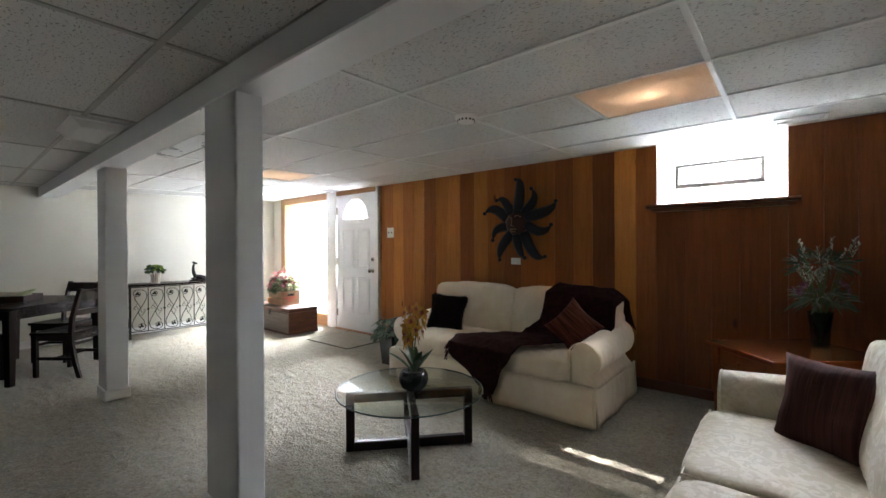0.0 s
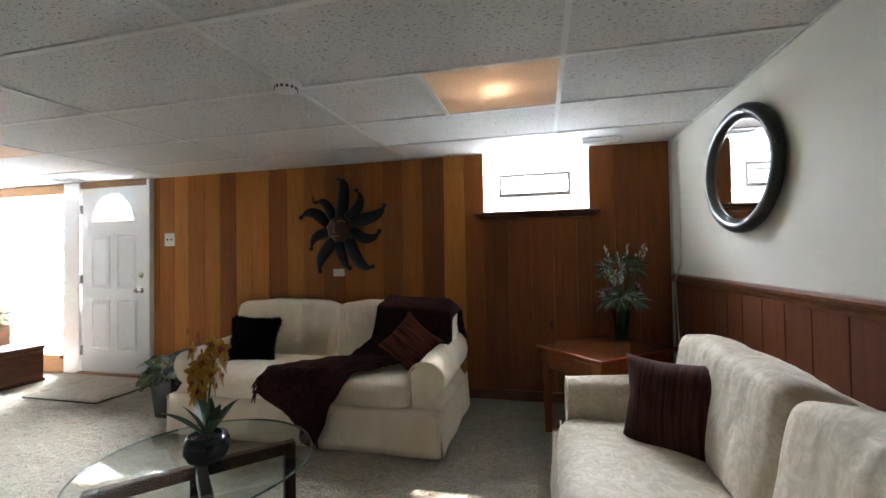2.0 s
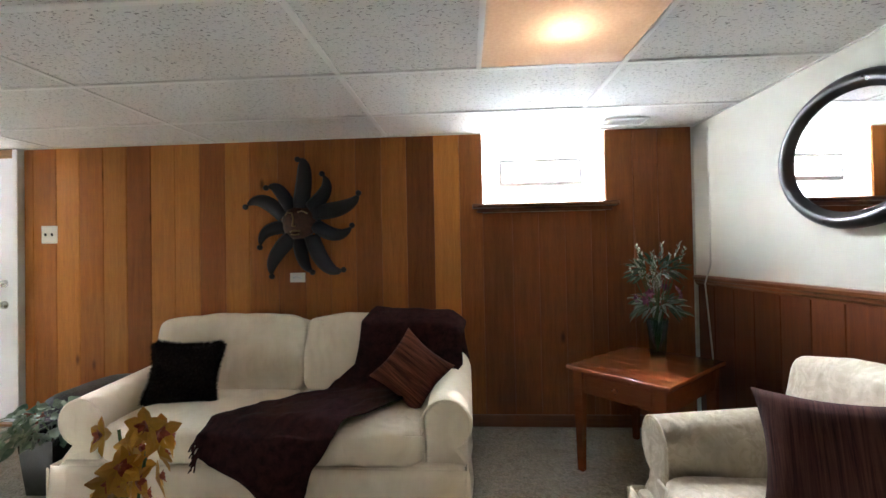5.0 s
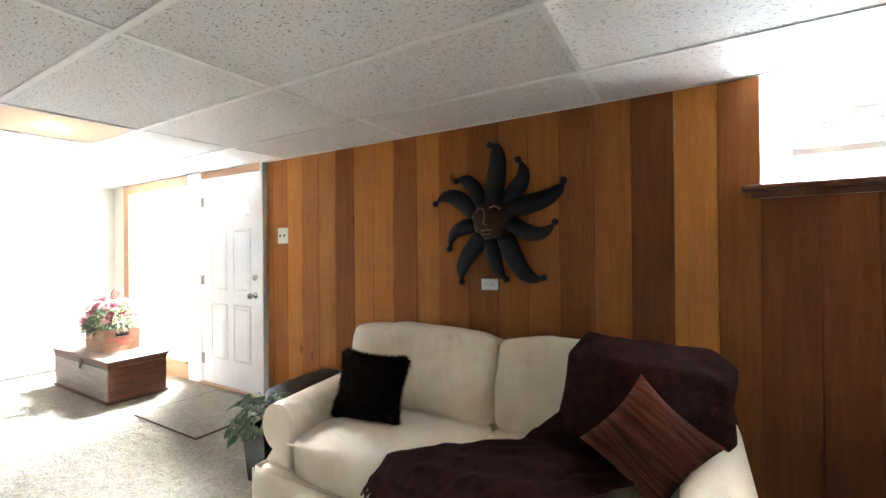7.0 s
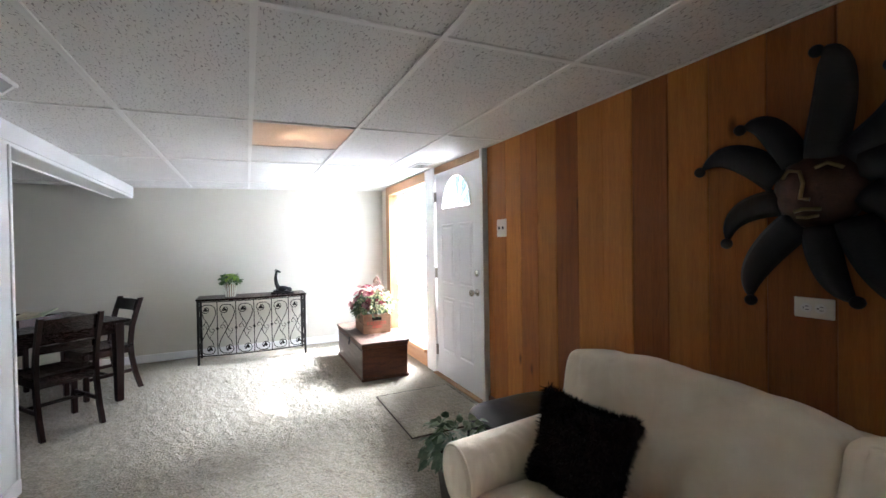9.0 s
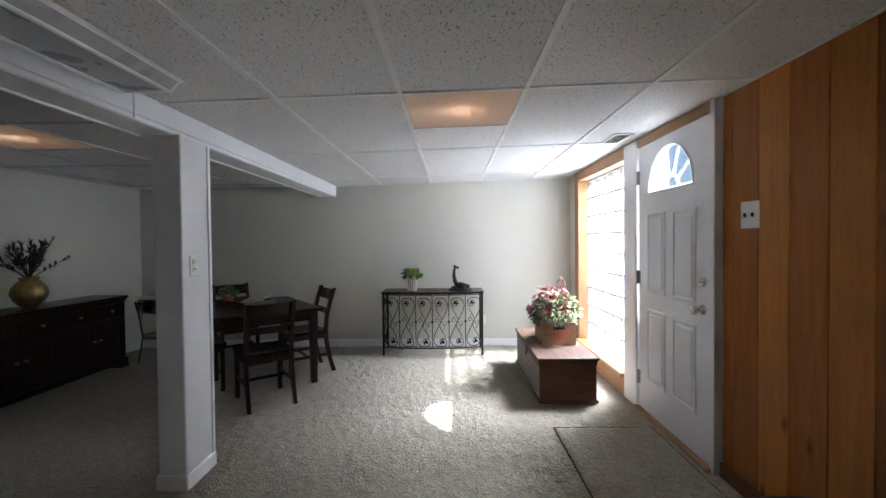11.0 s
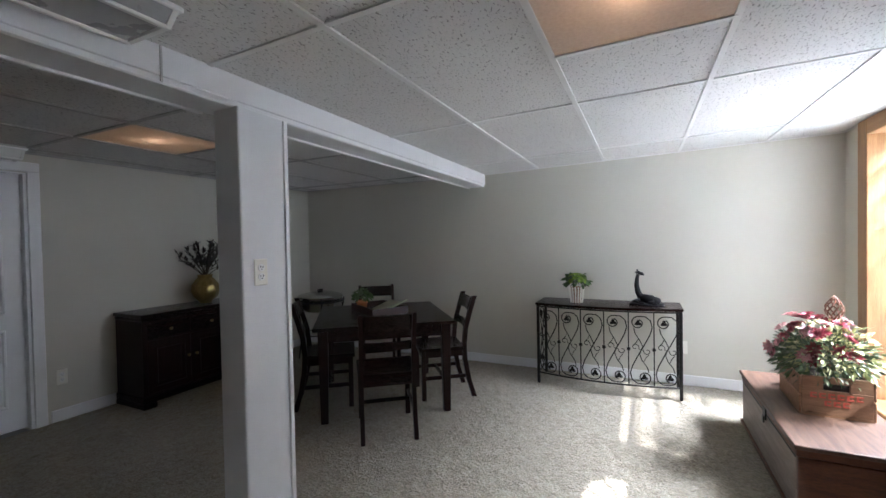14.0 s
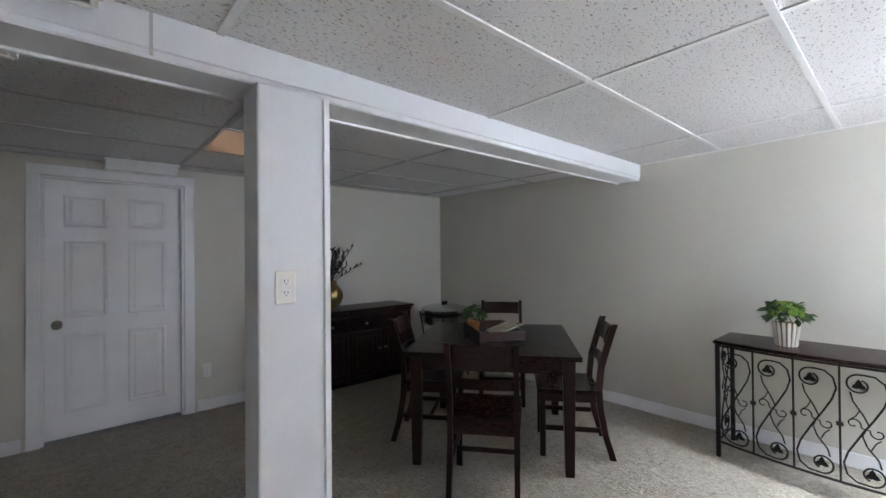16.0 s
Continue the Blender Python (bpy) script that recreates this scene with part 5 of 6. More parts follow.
for dx, dy, hh, n_ in ((0.06, -0.01, 0.47, 8), (-0.05, 0.03, 0.43, 7), (0.01, -0.05, 0.40, 6)):
    pts = [Vector((dx * (t ** 2) * 1.1, dy * (t ** 2) * 1.1, 0.085 + (hh - 0.085) * t - 0.04 * max(0.0, t - 0.75))) for t in (0, 0.2, 0.4, 0.6, 0.8, 1.0)]
    add_tube(bm, pts, 0.0034, 5)
    for k in range(n_):
        t = 0.56 + 0.44 * k / (n_ - 1)
        f = t * 5
        i = min(4, int(f))
        side = Vector((r.uniform(-1, 1), r.uniform(-1, 0.4), 0)).normalized()
        c = pts[i].lerp(pts[i + 1], f - i) + side * 0.026
        d = side + Vector((0, 0, r.uniform(-0.1, 0.45)))
        add_bloom(bm2, c, d, 0.044, 5, r, 0.22, 1, 0.66)
        add_bloom(bm3, c + d.normalized() * 0.005, d, 0.021, 4, r, 0.8, 2, 0.6)
part("stem", bm, M["stem"], oc)
part("petals", bm2, M["bloom_gold"], oc, "amber yellow petals")
tagged(part("lips", bm3, M["bloom_rust"], oc, "rust red flower lips"), kind="stuff")

# ---- corner table and its vase ----
et = thing("end_table", "cherry wood end table with a drawer and tapered legs", "end table", pose(1.59, -0.085, 0, 0, 0, -48.5))
EW, ED = 0.56, 0.72
part("tabletop", box(-EW / 2, EW / 2, -ED / 2, ED / 2, 0.563, 0.588, 0.007, 2), M["cherry"], et)
bm = box(-EW / 2 + 0.05, EW / 2 - 0.05, -ED / 2 + 0.045, -ED / 2 + 0.06, 0.44, 0.562)
add_box(bm, -EW / 2 + 0.05, EW / 2 - 0.05, ED / 2 - 0.06, ED / 2 - 0.045, 0.44, 0.562)
add_box(bm, -EW / 2 + 0.035, -EW / 2 + 0.05, -ED / 2 + 0.05, ED / 2 - 0.05, 0.44, 0.562)
add_box(bm, EW / 2 - 0.05, EW / 2 - 0.035, -ED / 2 + 0.05, ED / 2 - 0.05, 0.44, 0.562)
part("apron", bm, M["cherry"], et)
dr = part("drawer", box(-EW / 2 + 0.10, EW / 2 - 0.10, -ED / 2 + 0.036, -ED / 2 + 0.046, 0.452, 0.545, 0.004), M["cherry"], et)
bm = lathe([(0.0, 0), (0.008, 0), (0.008, 0.012), (0.015, 0.02), (0.010, 0.028), (0.0, 0.029)], 14, cap=False)
rot(bm, 90, "X")
part("drawer_knob", bm, M["cherry"], dr, "small turned wood knob", True, pose(0, -ED / 2 + 0.036, 0.50))
for sx in (-1, 1):
    for sy in (-1, 1):
        bm = bmesh.new()
        x, y = sx * (EW / 2 - 0.055), sy * (ED / 2 - 0.055)
        lo = [bm.verts.new((x + a * 0.016, y + b * 0.016, 0.0)) for a, b in ((-1, -1), (1, -1), (1, 1), (-1, 1))]
        hi = [bm.verts.new((x + a * 0.028, y + b * 0.028, 0.562)) for a, b in ((-1, -1), (1, -1), (1, 1), (-1, 1))]
        for k in range(4):
            bm.faces.new((lo[k], lo[(k + 1) % 4], hi[(k + 1) % 4], hi[k]))
        bm.faces.new(list(reversed(lo)))
        bm.faces.new(hi)
        part("leg", bm, M["cherry"], et)

vs_ = thing("flower_vase", "glass vase of green and white artificial stems on the end table", "plant", pose(1.72, 0.06, 0.589))
part("vase", lathe([(0.0, 0.0), (0.042, 0.0), (0.046, 0.02), (0.05, 0.12), (0.062, 0.22), (0.058, 0.222), (0.046, 0.12), (0.0, 0.03)], 24, cap=False), clear_glass("green vase glass", (0.42, 0.60, 0.52)), vs_, "green tinted glass vase", True)
bm, r = bmesh.new(), random.Random(11)
tips = []
for k in range(22):
    a, sp = r.uniform(0, 2 * math.pi), r.uniform(0.02, 0.17)
    hh = r.uniform(0.42, 0.68)
    pts = [(sp * math.cos(a) * t ** 1.6, sp * math.sin(a) * t ** 1.6, 0.03 + (hh - 0.03) * t) for t in (0, 0.35, 0.7, 1)]
    tips.append((Vector(pts[-1]), Vector(pts[-1]) - Vector(pts[-2])))
    add_tube(bm, pts, 0.003, 4)
part("stem", bm, M["stem"], vs_)
part("leaf", leaf_mass(120, (0, 0, 0.50), (0.14, 0.14, 0.10), 0.075, 0.018, 12, -0.4, 1.0), M["leaf_dark"], vs_, "narrow green leaves")
part("grey_leaf", leaf_mass(110, (0, 0, 0.31), (0.13, 0.13, 0.07), 0.075, 0.020, 13, -0.6, 0.7), M["leaf_grey"], vs_, "grey green leaves")
bm = bmesh.new()
for p, d in tips:
    if p.z > 0.45:
        for k in range(12):
            q = p - d.normalized() * (0.10 * k / 12)
            add_leaf(bm, q, d.normalized() + 0.9 * rand_dir(r, -0.2, 0.4), (0, 0, 1), 0.024, 0.012, 0.0, 2)
tagged(part("white_spike", bm, M["bloom_white"], vs_, "small white flower spikes"), kind="stuff")
bm = bmesh.new()
for k in range(9):
    d = rand_dir(r, -0.2, 0.6)
    add_bloom(bm, Vector((d.x * 0.12, d.y * 0.12, 0.36 + 0.08 * d.z)), d, 0.035, 6, r)
tagged(part("plum_bloom", bm, M["bloom_purple"], vs_, "plum flowers"), kind="stuff")

# ---- black ottoman and ivy beside the loveseat ----
ot = thing("storage_ottoman", "black leather storage ottoman between loveseat and wall", "ottoman", pose(-1.72, 0.07, 0))
part("body", box(-0.22, 0.22, -0.27, 0.27, 0.03, 0.305, 0.015, 2), M["black_leather"], ot)
part("lid", puffy(0.46, 0.56, 0.13, 5, 8, 0.004, 6, 3, 0.2), M["black_leather"], ot, "padded black leather lid", True, pose(0, 0, 0.36))
for sx in (-1, 1):
    for sy in (-1, 1):
        part("foot", lathe([(0.018, 0), (0.024, 0.03)], 12, x=sx * 0.18, y=sy * 0.22), M["espresso"], ot)
iv = thing("potted_ivy", "variegated artificial ivy in a black planter on the carpet", "plant", pose(-1.66, -0.37, 0.0))
bm = bmesh.new()
lo = [bm.verts.new((a * 0.075, b * 0.075, 0.0)) for a, b in ((-1, -1), (1, -1), (1, 1), (-1, 1))]
hi = [bm.verts.new((a * 0.10, b * 0.10, 0.30)) for a, b in ((-1, -1), (1, -1), (1, 1), (-1, 1))]
hi2 = [bm.verts.new((a * 0.088, b * 0.088, 0.30)) for a, b in ((-1, -1), (1, -1), (1, 1), (-1, 1))]
lo2 = [bm.verts.new((a * 0.085, b * 0.085, 0.25)) for a, b in ((-1, -1), (1, -1), (1, 1), (-1, 1))]
for p, q in ((lo, hi), (hi, hi2), (hi2, lo2)):
    for k in range(4):
        bm.faces.new((p[k], p[(k + 1) % 4], q[(k + 1) % 4], q[k]))
bm.faces.new(list(reversed(lo)))
bm.faces.new(lo2)
part("planter", bm, M["black_pot"], iv, "black tapered planter")
part("leaf", leaf_mass(150, (-0.02, -0.02, 0.34), (0.17, 0.16, 0.15), 0.058, 0.048, 21, -0.6, 1.0, 0.5), M["leaf_ivy"], iv, "variegated ivy leaves")
bm, r = bmesh.new(), random.Random(8)
for k in range(9):
    a = r.uniform(0, 2 * math.pi)
    pts = [(0.17 * t * math.cos(a), 0.17 * t * math.sin(a), 0.28 + 0.14 * math.sin(t * 2.6)) for t in (0, 0.3, 0.6, 1.0)]
    add_tube(bm, pts, 0.003, 4)
part("vine", bm, M["stem"], iv)

# ---- door mat ----
mt = thing("door_mat", "beige carpet remnant mat with a bound edge by the door", "mat", pose(-2.93, 0.04, 0.0))
def mat_top(u, v):
    x, y = -0.42 + 0.84 * u, -0.345 + 0.66 * v
    return Vector((x, y, 0.011 + 0.004 * noise.noise(Vector((x * 16, y * 16, 7)))))
part("carpet_piece", grid_surface(mat_top, 40, 30, 0.012), M["carpet"], mt, smooth=True)
bm = tube([(-0.425, -0.35, 0.007), (0.425, -0.35, 0.007), (0.425, 0.318, 0.007), (-0.425, 0.318, 0.007), (-0.425, -0.35, 0.007)], 0.0055, 6)
part("binding", bm, M["twig"], mt, "dark bound edge")

# ---- dining set ----
TT = (-4.42, -2.96)
TA = -51.8
dt = thing("dining_table", "square espresso wood dining table with straight legs", "dining table", pose(*TT, 0, 0, 0, TA))
TW, TD, TH = 1.05, 1.08, 0.705
part("tabletop", box(-TW / 2, TW / 2, -TD / 2, TD / 2, TH - 0.028, TH, 0.006, 2), M["espresso_x"], dt)
for x0, x1, y0, y1 in ((-TW / 2 + 0.09, TW / 2 - 0.09, -TD / 2 + 0.05, -TD / 2 + 0.07), (-TW / 2 + 0.09, TW / 2 - 0.09, TD / 2 - 0.07, TD / 2 - 0.05), (-TW / 2 + 0.05, -TW / 2 + 0.07, -TD / 2 + 0.09, TD / 2 - 0.09), (TW / 2 - 0.07, TW / 2 - 0.05, -TD / 2 + 0.09, TD / 2 - 0.09)):
    part("apron", box(x0, x1, y0, y1, TH - 0.115, TH - 0.029), M["espresso_x"], dt)
for sx in (-1, 1):
    for sy in (-1, 1):
        bm = bmesh.new()
        x, y = sx * (TW / 2 - 0.07), sy * (TD / 2 - 0.07)
        lo = [bm.verts.new((x + a * 0.026, y + b * 0.026, 0.0)) for a, b in ((-1, -1), (1, -1), (1, 1), (-1, 1))]
        hi = [bm.verts.new((x + a * 0.036, y + b * 0.036, TH - 0.029)) for a, b in ((-1, -1), (1, -1), (1, 1), (-1, 1))]
        for k in range(4):
            bm.faces.new((lo[k], lo[(k + 1) % 4], hi[(k + 1) % 4], hi[k]))
        bm.faces.new(list(reversed(lo)))
        bm.faces.new(hi)
        bmesh.ops.bevel(bm, geom=bm.edges[:], offset=0.004, segments=1, affect="EDGES")
        part("leg", bm, M["espresso"], dt)


def dining_chair(m):
    """Ladder-back chair; local: back towards +y, origin on the floor under the seat."""
    ob = thing("dining_chair", "espresso wood ladder-back dining chair at the table", "chair", m, "chairs round the table")
    def saddle(u, v):
        x, y = -0.20 + 0.40 * u, -0.20 + 0.39 * v
        k = 0.012 * (1 - (2 * u - 1) ** 2) * (1 - (2 * v - 1.1) ** 2)
        return Vector((x * (1.02 - 0.05 * v), y, 0.430 - max(0, k)))
    bm = grid_surface(saddle, 12, 12, 0.026)
    part("seat", bm, M["espresso_x"], ob, smooth=False)
    for sx in (-1, 1):
        bm = box(sx * 0.175 - 0.018, sx * 0.175 + 0.018, -0.185, -0.149, 0.0, 0.405, 0.004)
        part("front_leg", bm, M["espresso"], ob)
        # back leg: sabre curve below, raked post above
        pts = [(0.205 + 0.055, 0.0), (0.195 + 0.02, 0.15), (0.185, 0.32), (0.18, 0.44), (0.195, 0.58), (0.235, 0.72), (0.275, 0.845)]
        bm = bmesh.new()
        rings = []
        for y, z in pts:
            rings.append([bm.verts.new((sx * 0.175 + a * 0.014, y + b * 0.019, z)) for a, b in ((-1, -1), (1, -1), (1, 1), (-1, 1))])
        for p, q in zip(rings, rings[1:]):
            for k in range(4):
                bm.faces.new((p[k], p[(k + 1) % 4], q[(k + 1) % 4], q[k]))
        bm.faces.new(list(reversed(rings[0])))
        bm.faces.new(rings[-1])
        bmesh.ops.recalc_face_normals(bm, faces=bm.faces)
        part("back_leg", bm, M["espresso"], ob)
        part("stretcher", box(sx * 0.175 - 0.009, sx * 0.175 + 0.009, -0.15, 0.19, 0.165, 0.195, 0.003), M["espresso"], ob)
        part("seat_rail", box(sx * 0.172 - 0.010, sx * 0.172 + 0.010, -0.15, 0.172, 0.350, 0.402, 0.002), M["espresso"], ob)
    part("seat_rail", box(-0.157, 0.157, -0.178, -0.158, 0.345, 0.402, 0.003), M["espresso_x"], ob)
    part("seat_rail", box(-0.161, 0.161, 0.176, 0.192, 0.345, 0.402, 0.003), M["espresso_x"], ob)
    part("stretcher", box(-0.166, 0.166, -0.01, 0.01, 0.168, 0.192, 0.003), M["espresso_x"], ob)
    for z0, z1, y, bow in ((0.725, 0.828, 0.253, 0.018), (0.585, 0.640, 0.208, 0.016)):
        def slat(u, v, z0=z0, z1=z1, y=y, bow=bow):
            return Vector((-0.161 + 0.322 * u, y + bow * (1 - (2 * u - 1) ** 2) + 0.30 * (z0 + (z1 - z0) * v - (z0 + z1) / 2) - 0.008, z0 + (z1 - z0) * v))
        part("back_slat", grid_surface(slat, 10, 2, 0.016), M["espresso_x"], ob)
    return ob


ch = dining_chair(pose(-3.93, -2.60, 0, 0, 0, -51.8))
copy_thing(ch, pose(-4.67, -2.54, 0, 0, 0, 38.2))
copy_thing(ch, pose(-5.02, -3.40, 0, 0, 0, 130))
copy_thing(ch, pose(-4.14, -3.29, 0, 0, 0, -141.8))

# tray with a potted plant and a booklet
tr_ = thing("serving_tray", "dark wood serving tray on the dining table", "tray", pose(-4.47, -3.02, TH + 0.001, 0, 0, 58))
part("base", box(-0.23, 0.23, -0.15, 0.15, 0.0, 0.012, 0.003), M["espresso_x"], tr_)
for x0, x1, y0, y1 in ((-0.23, 0.23, -0.16, -0.145), (-0.23, 0.23, 0.145, 0.16), (-0.245, -0.23, -0.16, 0.16), (0.23, 0.245, -0.16, 0.16)):
    bm = extrude([(0, 0), (1, 0), (1, 1), (0, 1)], "z", 0, 0.06)
    for v in bm.verts:
        v.co.x, v.co.y = x0 + (x1 - x0) * v.co.x, y0 + (y1 - y0) * v.co.y
    part("rim", bm, M["tray_wood"], tr_)
tp = thing("potted_herb", "small green plant in a terracotta pot on the tray", "plant", pose(-4.42, -3.16, TH + 0.014))
part("pot", lathe([(0.0, 0.0), (0.034, 0.0), (0.046, 0.062), (0.052, 0.063), (0.052, 0.082), (0.044, 0.082), (0.042, 0.07), (0.0, 0.07)], 20, cap=False), M["terracotta"], tp, "terracotta pot", True)
part("leaf", leaf_mass(130, (0, 0, 0.12), (0.075, 0.075, 0.055), 0.04, 0.026, 31, -0.4, 1.0), M["leaf"], tp)
bk = thing("booklet", "open illustrated booklet leaning in the tray", "book", pose(-4.52, -2.93, TH + 0.035, 18, -6, 62))
part("page", box(-0.15, 0.0, -0.10, 0.10, 0.0, 0.010, 0.001, m=pose(0, 0, 0, 0, 8, 0)), plain("cream printed page", (0.55, 0.50, 0.38), 0.6, vary=0.4, scale=16), bk)
part("page", box(0.0, 0.15, -0.10, 0.10, 0.0, 0.010, 0.001, m=pose(0, 0, 0, 0, -8, 0)), plain("green printed page", (0.42, 0.46, 0.30), 0.6, vary=0.5, scale=14), bk)

# ---- sideboard ----
SX0, SX1, SY0, SY1, SH = -4.88, -3.38, YS + 0.02, -4.53, 0.765
sb = thing("sideboard", "dark espresso sideboard with drawers and doors against the wall", "sideboard", pose((SX0 + SX1) / 2, (SY0 + SY1) / 2, 0))
w, d = (SX1 - SX0) / 2, (SY1 - SY0) / 2
part("top", box(-w - 0.02, w + 0.02, -d, d + 0.02, SH - 0.03, SH, 0.008, 2), M["espresso_x"], sb)
part("cornice", box(-w - 0.008, w + 0.008, -d, d + 0.008, SH - 0.06, SH - 0.031, 0.008), M["espresso_x"], sb)
part("body", box(-w, w, -d, d - 0.012, 0.10, SH - 0.061), M["espresso"], sb)
bm = bmesh.new()
add_box(bm, -w - 0.015, w + 0.015, -d, d + 0.012, 0.045, 0.099, 0.010)
add_box(bm, -w - 0.015, -w + 0.09, -d, d + 0.012, 0.0, 0.044, 0.006)
add_box(bm, w - 0.09, w + 0.015, -d, d + 0.012, 0.0, 0.044, 0.006)
part("plinth", bm, M["espresso_x"], sb)
for k in range(4):
    x0 = -w + 0.02 + (2 * w - 0.04) * k / 4
    x1 = x0 + (2 * w - 0.04) / 4 - 0.012
    dr = part("drawer", box(x0, x1, d - 0.012, d + 0.004, 0.56, 0.685, 0.005), M["espresso_x"], sb)
    bm = lathe([(0.0, 0), (0.007, 0), (0.007, 0.012), (0.014, 0.02), (0.0, 0.028)], 12, cap=False)
    rot(bm, -90, "X")
    part("drawer_knob", bm, M["brass"], dr, "small brass knob", True, pose((x0 + x1) / 2, d + 0.004, 0.622))
    dd = part("cabinet_door", box(x0, x1, d - 0.012, d + 0.002, 0.115, 0.545, 0.005), M["espresso"], sb)
    part("door_panel", raised_panel(x0 + 0.05, x1 - 0.05, 0.165, 0.495, d + 0.002, 1), M["espresso"], dd)
    bm = lathe([(0.0, 0), (0.007, 0), (0.007, 0.012), (0.014, 0.02), (0.0, 0.028)], 12, cap=False)
    rot(bm, -90, "X")
    part("door_knob", bm, M["brass"], dd, "small brass knob", True, pose(x1 - 0.03 if k % 2 == 0 else x0 + 0.03, d + 0.002, 0.36))

gv = thing("gold_vase", "ribbed aged gold vase of dark dried twigs on the sideboard", "vase", pose(-4.03, -4.70, SH + 0.001))
bm = bmesh.new()
prof = [(0.05, 0.0), (0.055, 0.012), (0.10, 0.06), (0.122, 0.12), (0.115, 0.175), (0.08, 0.225), (0.058, 0.245), (0.068, 0.268), (0.062, 0.270), (0.05, 0.245), (0.0, 0.22)]
n = 40
rings = []
for r0, z in prof:
    rings.append([bm.verts.new((r0 * (1 + 0.05 * math.cos(10 * 2 * math.pi * i / n + z * 14)) * math.cos(2 * math.pi * i / n), r0 * (1 + 0.05 * math.cos(10 * 2 * math.pi * i / n + z * 14)) * math.sin(2 * math.pi * i / n), z)) for i in range(n)])
for a, b in zip(rings, rings[1:]):
    for i in range(n):
        bm.faces.new((a[i], a[(i + 1) % n], b[(i + 1) % n], b[i]))
bm.faces.new(list(reversed(rings[0])))
part("body", bm, M["brass"], gv, "ribbed gold body", True)
bm, bm2, r = bmesh.new(), bmesh.new(), random.Random(17)
for k in range(20):
    a, sp, hh = r.uniform(0, 2 * math.pi), r.uniform(0.06, 0.30), r.uniform(0.16, 0.36)
    pts = [Vector((sp * math.cos(a) * t ** 1.2, sp * math.sin(a) * t ** 1.2, 0.24 + hh * t)) for t in (0, 0.3, 0.6, 0.8, 1.0)]
    add_tube(bm, pts, 0.004, 5, r_end=0.002)
    for j in range(18):
        t = r.uniform(0.35, 1.0)
        p = pts[0].lerp(pts[-1], t)
        add_leaf(bm2, p, (pts[-1] - pts[0]).normalized() + 0.8 * rand_dir(r, -0.5, 0.6), (0, 0, 1), 0.056, 0.021, 0.0, 2)
part("twig", bm, M["twig"], gv, "dark dried twigs")
tagged(part("dried_leaf", bm2, leaf_mat("dark dried leaves", (0.018, 0.015, 0.012), (0.06, 0.05, 0.04)), gv, "small dark dried leaves"), kind="stuff")

# ---- chafing pan on its stand ----
pan = thing("chafing_dish", "stainless lidded pan on a black wire stand in the corner", "pan", pose(-5.15, -4.30, 0) @ Matrix.Scale(1.08, 4))
part("pan", lathe([(0.0, 0.49), (0.14, 0.49), (0.205, 0.51), (0.225, 0.545), (0.228, 0.645), (0.235, 0.65), (0.232, 0.655)], 36, cap=False), M["chrome"], pan, "polished steel pan", True)
lid = part("lid", lathe([(0.233, 0.656), (0.225, 0.668), (0.15, 0.690), (0.05, 0.702), (0.0, 0.703)], 36, cap=False), M["chrome"], pan, "low domed steel lid", True)
part("lid_handle", box(-0.035, 0.035, -0.012, 0.012, 0.702, 0.728, 0.008, 2), M["black_pot"], lid, "black lid handle")
for z, rr in ((0.60, 0.237), (0.26, 0.19)):
    part("ring", tube([(rr * math.cos(2 * math.pi * k / 32), rr * math.sin(2 * math.pi * k / 32), z) for k in range(33)], 0.006, 6), M["iron"], pan)
for k in range(4):
    a = math.pi / 4 + k * math.pi / 2
    part("leg", tube([(0.23 * math.cos(a), 0.23 * math.sin(a), 0.0), (0.19 * math.cos(a), 0.19 * math.sin(a), 0.26), (0.222 * math.cos(a), 0.222 * math.sin(a), 0.50), (0.244 * math.cos(a), 0.244 * math.sin(a), 0.60), (0.246 * math.cos(a), 0.246 * math.sin(a), 0.63)], 0.008, 6), M["iron"], pan, smooth=True)

# ---- wrought iron console ----
CX, CY0, CY1, CH = -5.59, -1.82, -0.645, 0.735
cn = thing("console_table", "bow-front wrought iron console with a dark wood top", "console table", pose(CX, (CY0 + CY1) / 2, 0, 0, 0, -90))
# local: x along the wall, front towards -y... turned so that +y looks into the room
L2 = (CY1 - CY0) / 2


def front_y(x):
    return 0.36 + 0.085 * (1 - (x / L2) ** 2)


o = [(-L2, 0.0), (L2, 0.0)] + [(L2 - 2 * L2 * k / 20, front_y(L2 - 2 * L2 * k / 20) + 0.018) for k in range(21)]
bm = extrude(o, "z", CH - 0.022, CH)
bmesh.ops.bevel(bm, geom=[e for e in bm.edges if abs(e.verts[0].co.z - e.verts[1].co.z) < 1e-6], offset=0.004, segments=1, affect="EDGES")
part("top", bm, M["espresso_x"], cn, "dark stained wood top")
for zz in (CH - 0.032, 0.10):
    bm = tube([(-L2 + 0.02, 0.03, zz), (-L2 + 0.02, front_y(L2) - 0.005, zz)] + [(-L2 + 0.02 + (2 * L2 - 0.04) * k / 20, front_y(-L2 + 0.02 + (2 * L2 - 0.04) * k / 20), zz) for k in range(21)] + [(L2 - 0.02, 0.03, zz)], 0.007, 6)
    part("rail", bm, M["iron"], cn)
for x, y in ((-L2 + 0.02, 0.03), (L2 - 0.02, 0.03), (-L2 + 0.02, front_y(L2)), (L2 - 0.02, front_y(L2))):
    part("leg", box(x - 0.012, x + 0.012, y - 0.012, y + 0.012, 0.0, CH - 0.024, 0.003), M["iron"], cn)


